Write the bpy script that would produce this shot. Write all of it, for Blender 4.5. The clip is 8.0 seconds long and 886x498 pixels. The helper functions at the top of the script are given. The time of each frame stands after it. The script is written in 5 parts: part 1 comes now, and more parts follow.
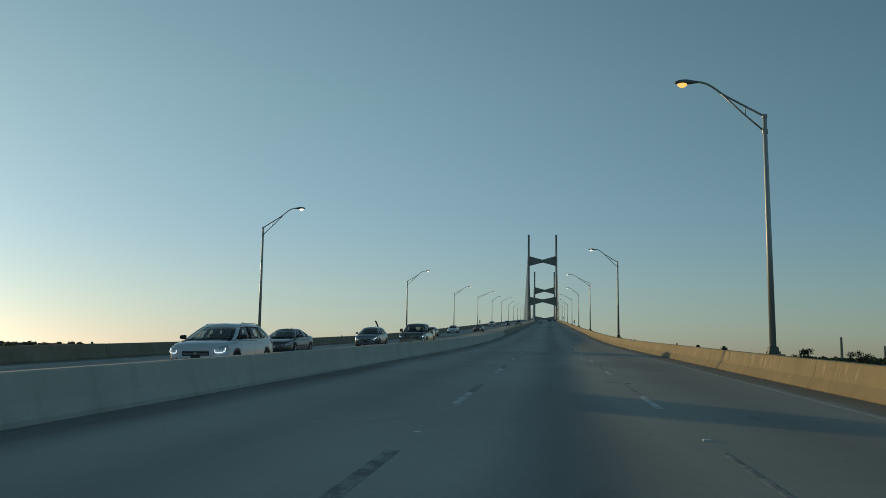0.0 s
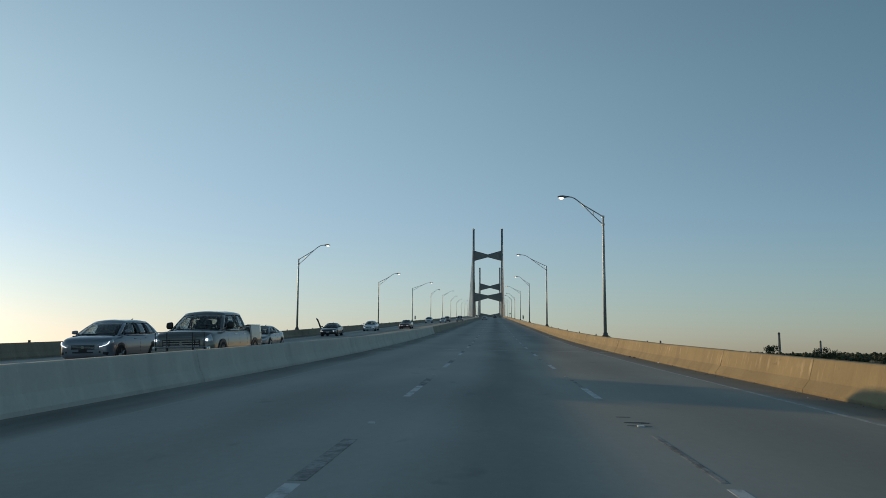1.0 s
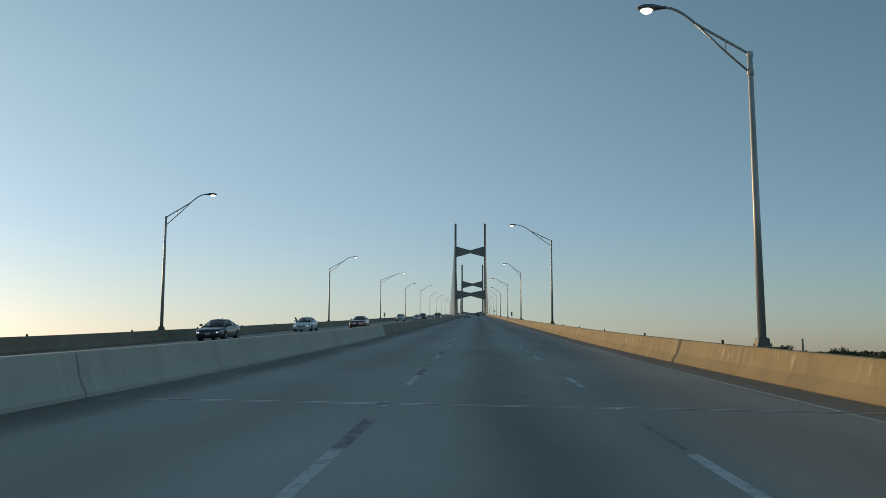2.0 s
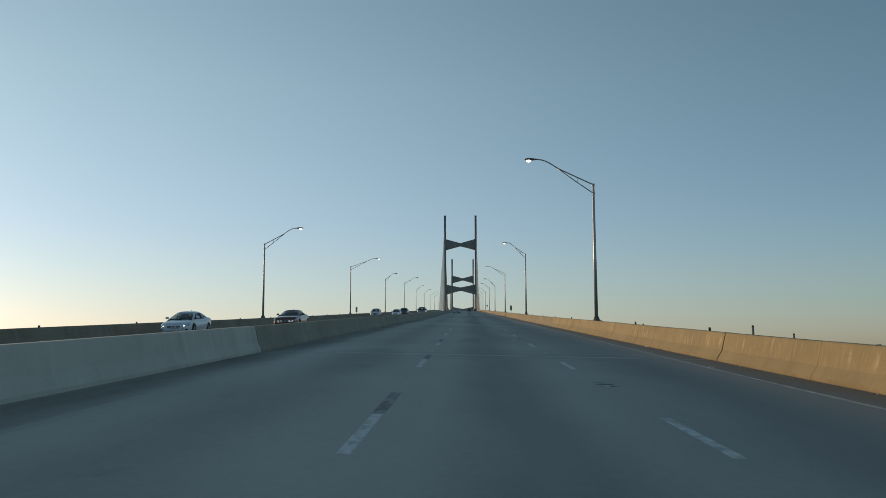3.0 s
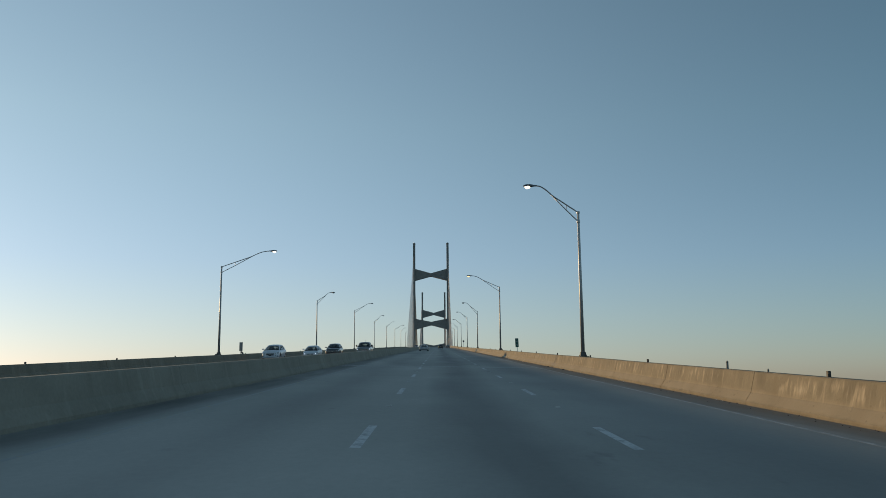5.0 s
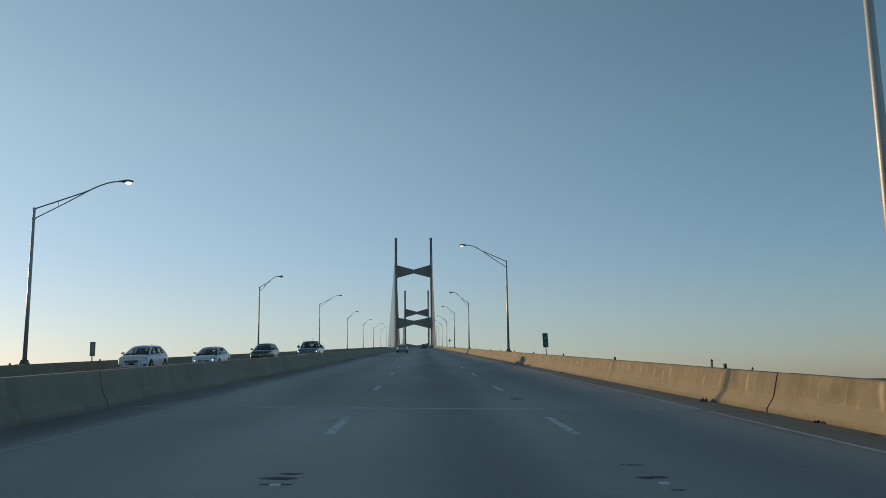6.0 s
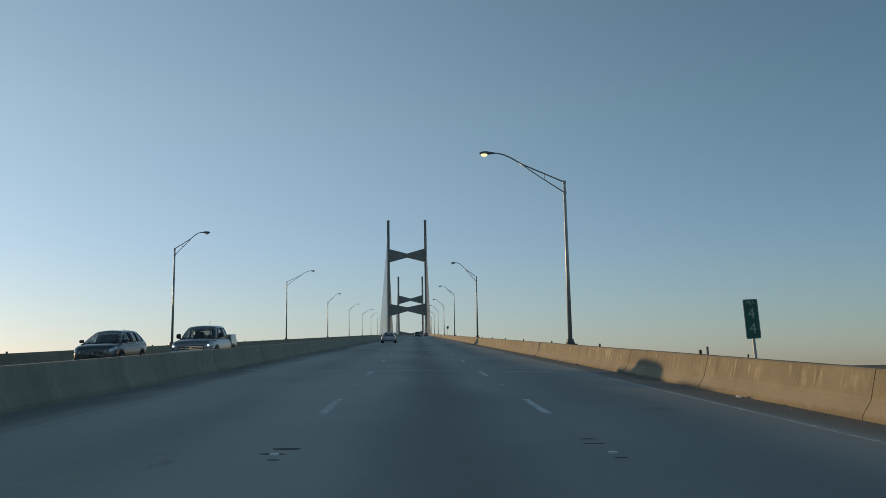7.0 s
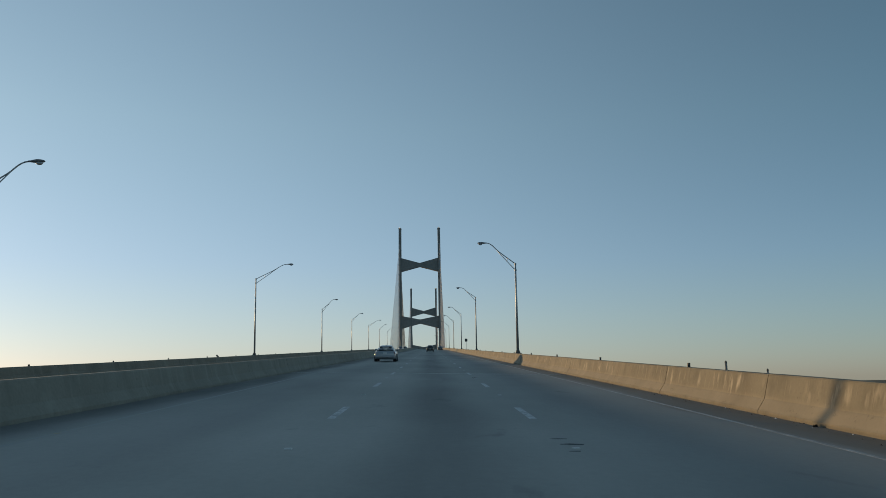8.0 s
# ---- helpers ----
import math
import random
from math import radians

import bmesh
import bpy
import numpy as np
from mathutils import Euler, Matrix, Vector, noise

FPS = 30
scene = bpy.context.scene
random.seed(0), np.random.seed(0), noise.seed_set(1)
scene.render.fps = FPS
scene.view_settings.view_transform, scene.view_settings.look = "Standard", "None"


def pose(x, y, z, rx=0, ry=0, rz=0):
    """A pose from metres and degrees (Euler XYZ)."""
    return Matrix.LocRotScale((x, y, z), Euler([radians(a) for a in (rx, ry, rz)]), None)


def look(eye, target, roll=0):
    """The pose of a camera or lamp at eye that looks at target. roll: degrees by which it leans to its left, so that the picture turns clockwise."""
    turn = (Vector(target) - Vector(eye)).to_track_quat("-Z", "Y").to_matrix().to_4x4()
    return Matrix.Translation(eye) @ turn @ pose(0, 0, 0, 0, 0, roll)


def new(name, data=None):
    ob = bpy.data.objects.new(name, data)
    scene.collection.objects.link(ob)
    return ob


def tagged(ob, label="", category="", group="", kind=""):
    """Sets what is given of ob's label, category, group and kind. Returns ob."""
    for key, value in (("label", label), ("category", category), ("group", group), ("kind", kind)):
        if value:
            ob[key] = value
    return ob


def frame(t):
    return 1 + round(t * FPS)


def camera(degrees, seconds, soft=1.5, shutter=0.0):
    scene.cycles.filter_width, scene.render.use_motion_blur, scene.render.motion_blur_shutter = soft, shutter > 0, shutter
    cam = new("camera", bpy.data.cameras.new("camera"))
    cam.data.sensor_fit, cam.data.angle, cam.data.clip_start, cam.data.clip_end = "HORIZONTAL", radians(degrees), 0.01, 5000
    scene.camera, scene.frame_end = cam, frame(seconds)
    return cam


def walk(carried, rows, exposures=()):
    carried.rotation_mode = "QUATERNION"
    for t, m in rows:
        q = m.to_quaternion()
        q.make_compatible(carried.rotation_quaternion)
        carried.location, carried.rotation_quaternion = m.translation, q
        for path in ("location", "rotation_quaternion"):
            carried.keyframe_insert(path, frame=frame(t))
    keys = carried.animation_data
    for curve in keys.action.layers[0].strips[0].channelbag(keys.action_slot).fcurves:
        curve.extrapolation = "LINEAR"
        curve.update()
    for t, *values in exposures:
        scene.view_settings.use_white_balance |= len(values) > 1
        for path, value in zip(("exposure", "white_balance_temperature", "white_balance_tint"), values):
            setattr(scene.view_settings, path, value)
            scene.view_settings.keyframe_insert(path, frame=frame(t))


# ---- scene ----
# ---- camera ----
ROWS = [
    (0, 7.208, -0.015, 1.192, 7.366, 7.039, 0.692),
    (0.1, 7.222, 3.628, 1.27, 6.679, 6.821, 0.612),
    (0.2, 7.235, 7.272, 1.349, 6.148, 6.763, 0.533),
    (0.3, 7.248, 10.916, 1.43, 5.538, 6.664, 0.453),
    (0.5, 7.277, 18.203, 1.596, 4.617, 6.713, 0.293),
    (0.7, 7.239, 25.362, 1.765, 4.158, 6.837, 0.286),
    (0.8, 7.221, 28.942, 1.851, 3.963, 6.876, 0.28),
    (1, 7.184, 36.091, 2.024, 3.592, 6.903, 0.273),
    (1.2, 7.151, 43.19, 2.197, 3.265, 6.966, 0.276),
    (1.5, 7.101, 53.839, 2.459, 3.018, 6.935, 0.281),
    (1.7, 7.037, 60.777, 2.633, 2.796, 6.92, 0.225),
    (2.8, 6.692, 98.946, 3.775, 1.599, 6.545, -0.089),
    (3, 6.63, 105.884, 4.023, 1.681, 6.551, -0.146),
    (3.2, 6.631, 112.932, 4.283, 1.691, 6.496, -0.166),
    (3.5, 6.633, 123.5, 4.691, 1.653, 6.506, -0.196),
    (3.7, 6.585, 130.494, 4.973, 1.639, 6.491, -0.151),
    (4, 6.514, 140.991, 5.412, 1.599, 6.444, -0.086),
    (4.2, 6.476, 148.06, 5.709, 1.545, 6.586, -0.167),
    (4.3, 6.456, 151.595, 5.858, 1.191, 6.815, -0.208),
    (4.4, 6.438, 155.129, 6.006, 0.598, 7.358, -0.249),
    (4.5, 6.418, 158.664, 6.154, 0.151, 7.933, -0.289),
    (4.6, 6.449, 162.173, 6.3, -0.026, 8.362, -0.324),
    (4.7, 6.477, 165.691, 6.447, -0.096, 8.585, -0.36),
    (5.8, 6.799, 204.35, 8.057, -1.144, 9.659, -0.744),
    (5.9, 6.829, 207.869, 8.205, -1.249, 9.455, -0.778),
    (6, 6.858, 211.378, 8.353, -1.52, 9.04, -0.813),
    (6.2, 6.897, 218.55, 8.656, -1.779, 8.387, -0.961),
    (6.3, 6.916, 222.136, 8.809, -1.854, 8.268, -1.036),
    (6.5, 6.954, 229.308, 9.114, -1.865, 8.212, -1.182),
    (6.8, 6.994, 239.907, 9.565, -1.932, 8.166, -1.044),
    (7, 7.019, 246.969, 9.866, -1.929, 8.191, -0.953),
    (7.5, 7.203, 264.606, 10.614, -1.853, 8.206, -0.904),
    (7.7, 7.243, 271.575, 10.91, -1.686, 8.509, -0.888),
    (7.8, 7.265, 275.059, 11.058, -1.473, 8.717, -0.882),
    (8, 7.306, 282.028, 11.354, -0.992, 9.149, -0.865),
]


def walk_rows():
    out = []
    for t, x, y, z, yaw, pitch, roll in ROWS:
        a, b = radians(yaw), radians(pitch)
        eye = Vector((x, y, z))
        ahead = Vector((-math.sin(a) * math.cos(b), math.cos(a) * math.cos(b), math.sin(b)))
        out.append((t, look(eye, eye + 50 * ahead, roll)))
    return out


cam = camera(56.40, 8.0, soft=0.45)
walk(cam, walk_rows(), exposures=[(0.0, 0.31, 5720, -5), (0.5, 0.54, 5800, 2), (1.2, 0.64, 5830, 5), (3.0, 0.70, 6010, 7), (4.5, 0.70, 5900, 8), (8.0, 0.63, 5800, 8)])

# ---- light: low evening sun ahead on the left, clear sky ----
SUN_AZ, SUN_EL = 48.7, 5.2          # degrees left of the bridge's axis, above the horizon
world = bpy.data.worlds.new("evening_sky")
scene.world = world
world.use_nodes = True
wt = world.node_tree
sky = wt.nodes.new("ShaderNodeTexSky")
sky.sky_type, sky.sun_disc = "NISHITA", False
sky.sun_elevation, sky.sun_rotation = radians(SUN_EL), radians(-SUN_AZ)
sky.air_density, sky.dust_density, sky.ozone_density, sky.altitude = 1.0, 0.16, 3.0, 0.0
grey = wt.nodes.new("ShaderNodeRGBToBW")
mute = wt.nodes.new("ShaderNodeMix")          # thin evening haze takes out some of the sky's colour
mute.data_type, mute.inputs[0].default_value = "RGBA", 0.58
wt.links.new(sky.outputs[0], grey.inputs[0])
wt.links.new(sky.outputs[0], mute.inputs[6])
wt.links.new(grey.outputs[0], mute.inputs[7])
# warm haze low over the whole horizon, clearer and cooler air higher up
up = wt.nodes.new("ShaderNodeSeparateXYZ")
wt.links.new(wt.nodes.new("ShaderNodeTexCoord").outputs["Generated"], up.inputs[0])
def haze_ramp(stops):
    r = wt.nodes.new("ShaderNodeValToRGB")
    for k, (where, colour) in enumerate(stops):
        e = r.color_ramp.elements[k] if k < 2 else r.color_ramp.elements.new(where)
        e.position, e.color = where, (*colour, 1)
    wt.links.new(up.outputs[2], r.inputs[0])
    return r.outputs[0]


towards = haze_ramp(((0.0, (0.70, 0.635, 0.595)), (0.05, (0.745, 0.70, 0.68)), (0.14, (0.82, 0.815, 0.825)), (0.30, (1.05, 1.075, 0.955)), (0.6, (1.21, 1.29, 1.13))))
away = haze_ramp(((0.0, (0.71, 0.725, 0.69)), (0.05, (0.665, 0.735, 0.745)), (0.14, (0.655, 0.79, 0.85)), (0.30, (0.67, 0.855, 0.83)), (0.6, (0.69, 0.875, 0.82))))
side = wt.nodes.new("ShaderNodeVectorMath")     # how far a direction lies towards the sun
side.operation = "DOT_PRODUCT"
side.inputs[1].default_value = (-math.sin(radians(SUN_AZ)), math.cos(radians(SUN_AZ)), 0)
wt.links.new(up.inputs[0].links[0].from_socket, side.inputs[0])
span = wt.nodes.new("ShaderNodeMapRange")
span.inputs[1].default_value, span.inputs[2].default_value = 0.15, 0.95
wt.links.new(side.outputs["Value"], span.inputs[0])
haze = wt.nodes.new("ShaderNodeMix")
haze.data_type = "RGBA"
wt.links.new(span.outputs[0], haze.inputs[0])
wt.links.new(away, haze.inputs[6])
wt.links.new(towards, haze.inputs[7])
tint = wt.nodes.new("ShaderNodeMix")
tint.data_type, tint.blend_type, tint.inputs[0].default_value = "RGBA", "MULTIPLY", 1.0
wt.links.new(mute.outputs[2], tint.inputs[6])
wt.links.new(haze.outputs[2], tint.inputs[7])
wt.links.new(tint.outputs[2], wt.nodes["Background"].inputs[0])
wt.nodes["Background"].inputs[1].default_value = 0.15

sun_data = bpy.data.lights.new("sun", "SUN")
sun_data.energy, sun_data.angle, sun_data.color = 1.95, radians(0.5), (1.0, 0.61, 0.26)
sun = new("sun", sun_data)
to_sun = Vector((-math.sin(radians(SUN_AZ)) * math.cos(radians(SUN_EL)), math.cos(radians(SUN_AZ)) * math.cos(radians(SUN_EL)), math.sin(radians(SUN_EL))))
sun.matrix_world = look(to_sun * 300, (0, 0, 0))


# ---- materials ----
class Nodes:
    """A small helper to wire a principled material."""

    def __init__(self, name, rough=0.6, metal=0.0):
        self.mat = bpy.data.materials.new(name)
        self.mat.use_nodes = True
        self.t = self.mat.node_tree
        self.p = self.t.nodes["Principled BSDF"]
        self.p.inputs["Roughness"].default_value = rough
        self.p.inputs["Metallic"].default_value = metal

    def node(self, kind, **inputs):
        n = self.t.nodes.new(kind)
        for k, v in inputs.items():
            self.put(n.inputs[k.replace("_", " ")], v)
        return n

    def put(self, socket, v):
        if isinstance(v, bpy.types.NodeSocket):
            self.t.links.new(v, socket)
        else:
            socket.default_value = v

    def coords(self, scale=(1, 1, 1), world_space=True):
        m = self.t.nodes.new("ShaderNodeMapping")
        m.inputs["Scale"].default_value = scale
        src = self.t.nodes.new("ShaderNodeNewGeometry").outputs["Position"] if world_space else self.t.nodes.new("ShaderNodeTexCoord").outputs["Object"]
        self.t.links.new(src, m.inputs["Vector"])
        return m.outputs[0]

    def noise(self, scale, detail=4.0, stretch=(1, 1, 1), world_space=True, rough=0.55):
        n = self.node("ShaderNodeTexNoise", Scale=scale, Detail=detail, Roughness=rough)
        self.t.links.new(self.coords(stretch, world_space), n.inputs["Vector"])
        return n.outputs["Fac"]

    def ramp(self, fac, stops):
        r = self.t.nodes.new("ShaderNodeValToRGB")
        self.t.links.new(fac, r.inputs[0])
        els = r.color_ramp.elements
        while len(els) < len(stops):
            els.new(0.5)
        for e, (pos, c) in zip(els, stops):
            e.position, e.color = pos, (*(c if isinstance(c, tuple) else (c, c, c)), 1)
        return r.outputs[0]

    def math(self, op, a, b=0.0, clamp=False):
        n = self.t.nodes.new("ShaderNodeMath")
        n.operation, n.use_clamp = op, clamp
        self.put(n.inputs[0], a), self.put(n.inputs[1], b)
        return n.outputs[0]

    def mix(self, fac, a, b, mode="MIX"):
        n = self.t.nodes.new("ShaderNodeMix")
        n.data_type, n.blend_type = "RGBA", mode
        self.put(n.inputs[0], fac)
        self.put(n.inputs[6], a if isinstance(a, bpy.types.NodeSocket) else (*a, 1))
        self.put(n.inputs[7], b if isinstance(b, bpy.types.NodeSocket) else (*b, 1))
        return n.outputs[2]

    def colour(self, v):
        self.put(self.p.inputs["Base Color"], v if isinstance(v, bpy.types.NodeSocket) else (*v, 1))
        return self

    def rough(self, v):
        self.put(self.p.inputs["Roughness"], v)
        return self

    def bump(self, height, strength=0.3, distance=0.02):
        b = self.node("ShaderNodeBump", Strength=strength, Distance=distance, Height=height)
        self.t.links.new(b.outputs[0], self.p.inputs["Normal"])
        return self


def concrete_mat(name, light, dark, streaks=0.5, grain=0.25):
    n = Nodes(name, 0.85)
    big = n.noise(0.35, 5, (1, 1, 2))
    base = n.mix(n.ramp(big, [(0.3, 0.0), (0.7, 1.0)]), dark, light)
    fine = n.noise(14, 6)
    base = n.mix(grain + 0.3 * streaks, base, n.ramp(fine, [(0.25, 0.25), (0.75, 0.75)]), "OVERLAY")
    run = n.noise(1.0, 5, (2.4, 2.4, 0.16))
    base = n.mix(n.math("MULTIPLY", n.ramp(run, [(0.56, 0.0), (0.68, 1.0)]), streaks), base, tuple(min(1, c * 1.55) for c in light))
    grime = n.noise(0.8, 6, (1.6, 1.6, 0.3))
    base = n.mix(n.math("MULTIPLY", n.ramp(grime, [(0.52, 0.0), (0.75, 1.0)]), 0.25 + 0.5 * streaks), base, tuple(c * 0.45 for c in dark))
    spot = n.noise(5.5, 3)
    base = n.mix(n.math("MULTIPLY", n.ramp(spot, [(0.66, 0.0), (0.72, 1.0)]), streaks), base, tuple(c * 0.4 for c in dark))
    n.colour(base).bump(n.noise(22, 5), 1.4 * grain, 0.015)
    return n.mat


def parapet_mat(name="weathered_parapet_concrete", dull=0.0):
    """Smooth warm concrete with pale lime runs in clusters, faint cloudy tones and a few scuffs; dull: the older, greyer and blotchier length."""
    n = Nodes(name, 0.85)
    big = n.noise(0.5, 4, (1, 1, 1.4))
    base = n.mix(n.ramp(big, [(0.3, 0.0), (0.7, 1.0)]), (0.228 - 0.045 * dull, 0.186 - 0.026 * dull, 0.104 + 0.004 * dull), (0.298 - 0.055 * dull, 0.246 - 0.034 * dull, 0.140 + 0.004 * dull))
    fine = n.noise(16, 5)
    base = n.mix(0.14, base, n.ramp(fine, [(0.25, 0.25), (0.75, 0.75)]), "OVERLAY")
    soft = n.noise(1.0, 3, (1, 1.3, 0.25))
    base = n.mix(n.math("MULTIPLY", n.ramp(soft, [(0.5, 0.0), (0.75, 1.0)]), 0.45), base, (0.16, 0.126, 0.076))
    height = n.t.nodes.new("ShaderNodeAttribute")
    height.attribute_name = "height"
    wander = n.math("MULTIPLY", n.math("SUBTRACT", n.noise(1.0, 3, (0, 2.3, 0)), 0.5), 0.5)
    upper = n.ramp(n.math("ADD", height.outputs["Fac"], wander), [(0.30, 0.0), (0.50, 1.0), (0.70, 1.0), (0.86, 0.0)])
    cluster = n.math("MULTIPLY", upper, n.ramp(n.noise(0.22, 3, (0, 1, 0)), [(0.40, 0.0), (0.54, 1.0)]))
    if dull:
        toe = n.ramp(n.math("ADD", height.outputs["Fac"], n.math("MULTIPLY", n.noise(1.2, 4, (1, 1, 1)), 0.22)), [(0.16, 0.0), (0.24, 1.0), (0.40, 1.0), (0.52, 0.0)])
        base = n.mix(n.math("MULTIPLY", toe, n.math("MULTIPLY", n.noise(0.7, 4, (1, 1, 1)), 0.75)), base, (0.37, 0.315, 0.225))
        damp = n.ramp(n.noise(1.0, 6, (1, 1.5, 0.45), rough=0.65), [(0.48, 0.0), (0.66, 1.0)])
        base = n.mix(n.math("MULTIPLY", n.math("MULTIPLY", damp, n.ramp(height.outputs["Fac"], [(0.35, 0.0), (0.6, 1.0)])), 0.55), base, (0.105, 0.09, 0.06))
        pock = n.ramp(n.noise(6.0, 5, (1, 1, 1.3), rough=0.7), [(0.60, 0.0), (0.68, 1.0)])
        base = n.mix(n.math("MULTIPLY", pock, 0.4), base, (0.12, 0.10, 0.068))
    foot = n.ramp(n.math("ADD", height.outputs["Fac"], n.math("MULTIPLY", n.noise(2.5, 5, (1, 1, 1)), 0.16)), [(0.07, 1.0), (0.17, 0.0)])
    base = n.mix(n.math("MULTIPLY", foot, 0.55), base, (0.10, 0.083, 0.06))
    run = n.ramp(n.noise(1.0, 4, (0, 4.2, 1.3), rough=0.5), [(0.53, 0.0), (0.78, 1.0)])
    base = n.mix(n.math("MULTIPLY", n.math("MULTIPLY", run, cluster), 1.0), base, (0.53, 0.455, 0.325))
    thin = n.ramp(n.noise(1.0, 3, (0, 13, 1.3), rough=0.4), [(0.62, 0.0), (0.72, 1.0)])
    base = n.mix(n.math("MULTIPLY", n.math("MULTIPLY", thin, upper), 0.35), base, (0.36, 0.31, 0.22))
    scuff = n.ramp(n.noise(1.0, 4, (1, 1.1, 4.5)), [(0.68, 0.0), (0.74, 1.0)])
    base = n.mix(n.math("MULTIPLY", scuff, 0.3), base, (0.09, 0.072, 0.05))
    n.colour(base).bump(n.noise(9, 5), 0.2, 0.012)
    return n.mat


def road_mat():
    """Worn concrete deck: oil bands along the lane centres, polished wheel tracks, dirt by the median, patches and
    stains; outer lanes toned for sunlight.
    """
    n = Nodes("worn_deck_concrete", 0.8)
    pos = n.t.nodes.new("ShaderNodeNewGeometry").outputs["Position"]
    sep = n.t.nodes.new("ShaderNodeSeparateXYZ")
    n.t.links.new(pos, sep.inputs[0])
    ax = n.math("ABSOLUTE", sep.outputs[0])
    wob = n.math("MULTIPLY", n.math("SUBTRACT", n.noise(0.22, 4, (1, 0.35, 1)), 0.5), 1.6)
    axw = n.math("ADD", ax, wob)
    big = n.noise(0.18, 6, (1, 0.5, 1))
    base = n.mix(n.ramp(big, [(0.3, 0.0), (0.7, 1.0)]), (0.33, 0.324, 0.292), (0.41, 0.403, 0.363))
    fine = n.noise(9, 8, (1, 0.6, 1), rough=0.7)
    base = n.mix(0.15, base, n.ramp(fine, [(0.25, 0.25), (0.75, 0.75)]), "OVERLAY")

    def band(centre, half, soft):
        d = n.math("ABSOLUTE", n.math("SUBTRACT", axw, centre))
        return n.math("SUBTRACT", 1.0, n.math("DIVIDE", n.math("SUBTRACT", d, half), soft, True), True)

    for centre, half, soft, amount in ((7.45, 0.25, 0.95, 0.62), (11.1, 0.2, 1.0, 0.3), (3.55, 0.2, 1.0, 0.3)):
        f = n.math("MULTIPLY", band(centre, half, soft), amount)
        f = n.math("MULTIPLY", f, n.math("ADD", n.noise(0.5, 4, (1, 0.12, 1)), 0.35), True)
        base = n.mix(f, base, (0.10, 0.105, 0.105))
    grit = n.math("MULTIPLY", band(0.75, 0.25, 0.75), n.math("ADD", n.noise(0.9, 5, (1, 0.2, 1)), 0.15), True)
    base = n.mix(n.math("MULTIPLY", grit, 0.85), base, (0.05, 0.046, 0.04))
    grit2 = n.math("MULTIPLY", band(13.9, 0.15, 0.5), n.noise(1.4, 6, (1, 0.5, 1)), True)
    base = n.mix(n.math("MULTIPLY", grit2, 0.8), base, (0.07, 0.06, 0.045))
    shoulder = n.math("MULTIPLY", band(13.75, 0.55, 0.3), n.math("ADD", n.noise(0.6, 5, (1, 0.25, 1)), 0.25), True)
    base = n.mix(n.math("MULTIPLY", shoulder, 0.8), base, (0.13, 0.115, 0.085))
    patch = n.noise(0.06, 2, (1.6, 0.35, 1))
    base = n.mix(n.math("MULTIPLY", n.ramp(patch, [(0.55, 0.0), (0.6, 1.0)]), 0.25), base, (0.16, 0.165, 0.165))
    stain = n.noise(1.1, 5, (1, 0.4, 1))
    base = n.mix(n.math("MULTIPLY", n.ramp(stain, [(0.66, 0.0), (0.74, 1.0)]), 0.35), base, (0.10, 0.10, 0.10))
    # on the climb, the outer lanes' weaker sunlight is put into the colour, darker
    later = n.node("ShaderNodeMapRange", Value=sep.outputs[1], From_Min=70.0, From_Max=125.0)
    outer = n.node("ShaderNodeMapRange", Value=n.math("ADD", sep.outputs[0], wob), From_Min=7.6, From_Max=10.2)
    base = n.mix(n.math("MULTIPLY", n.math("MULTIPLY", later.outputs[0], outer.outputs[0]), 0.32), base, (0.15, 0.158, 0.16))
    # on the first spans, the outer lanes' warm low sunlight is painted in
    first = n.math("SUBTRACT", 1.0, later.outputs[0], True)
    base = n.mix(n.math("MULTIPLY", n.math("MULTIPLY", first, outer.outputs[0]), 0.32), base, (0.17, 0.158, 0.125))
    n.colour(base).rough(n.ramp(big, [(0.3, 0.86), (0.7, 0.7)])).bump(fine, 0.10, 0.008)
    return n.mat


def paint_mat(name, colour, worn=0.4, rough=0.7):
    """Road paint, worn through in flakes."""
    n = Nodes(name, rough)
    f = n.noise(5.0, 7, (1, 0.5, 1), rough=0.7)
    n.colour(n.mix(n.ramp(f, [(worn - 0.03, 0.0), (worn + 0.14, 1.0)]), (0.33, 0.335, 0.325), colour)).bump(f, 0.2, 0.01)
    return n.mat


def metal_mat(name, colour, rough=0.45, metal=0.7):
    n = Nodes(name, rough, metal)
    f = n.noise(0.8, 4, (1, 1, 0.5))
    n.colour(n.mix(n.ramp(f, [(0.35, 0.0), (0.7, 1.0)]), tuple(c * 0.7 for c in colour), colour))
    n.rough(n.ramp(f, [(0.3, rough + 0.12), (0.7, rough - 0.08)]))
    return n.mat


def plain_mat(name, colour, rough=0.5, metal=0.0, coat=0.0, noise_amount=0.12):
    n = Nodes(name, rough, metal)
    f = n.noise(6.0, 4, world_space=False)
    n.colour(n.mix(n.math("MULTIPLY", f, noise_amount * 2), colour, tuple(c * 0.55 for c in colour)))
    n.p.inputs["Coat Weight"].default_value = coat
    n.p.inputs["Coat Roughness"].default_value = 0.06
    return n.mat


def glow_mat(name, colour, strength):
    n = Nodes(name, 0.3)
    n.colour(tuple(0.7 * c for c in colour))
    n.p.inputs["Emission Color"].default_value = (*colour, 1)
    n.p.inputs["Emission Strength"].default_value = strength
    return n.mat


def leaf_mat(name, a, b):
    n = Nodes(name, 0.7)
    g = n.t.nodes.new("ShaderNodeNewGeometry").outputs["Random Per Island"]
    n.colour(n.mix(g, a, b))
    return n.mat


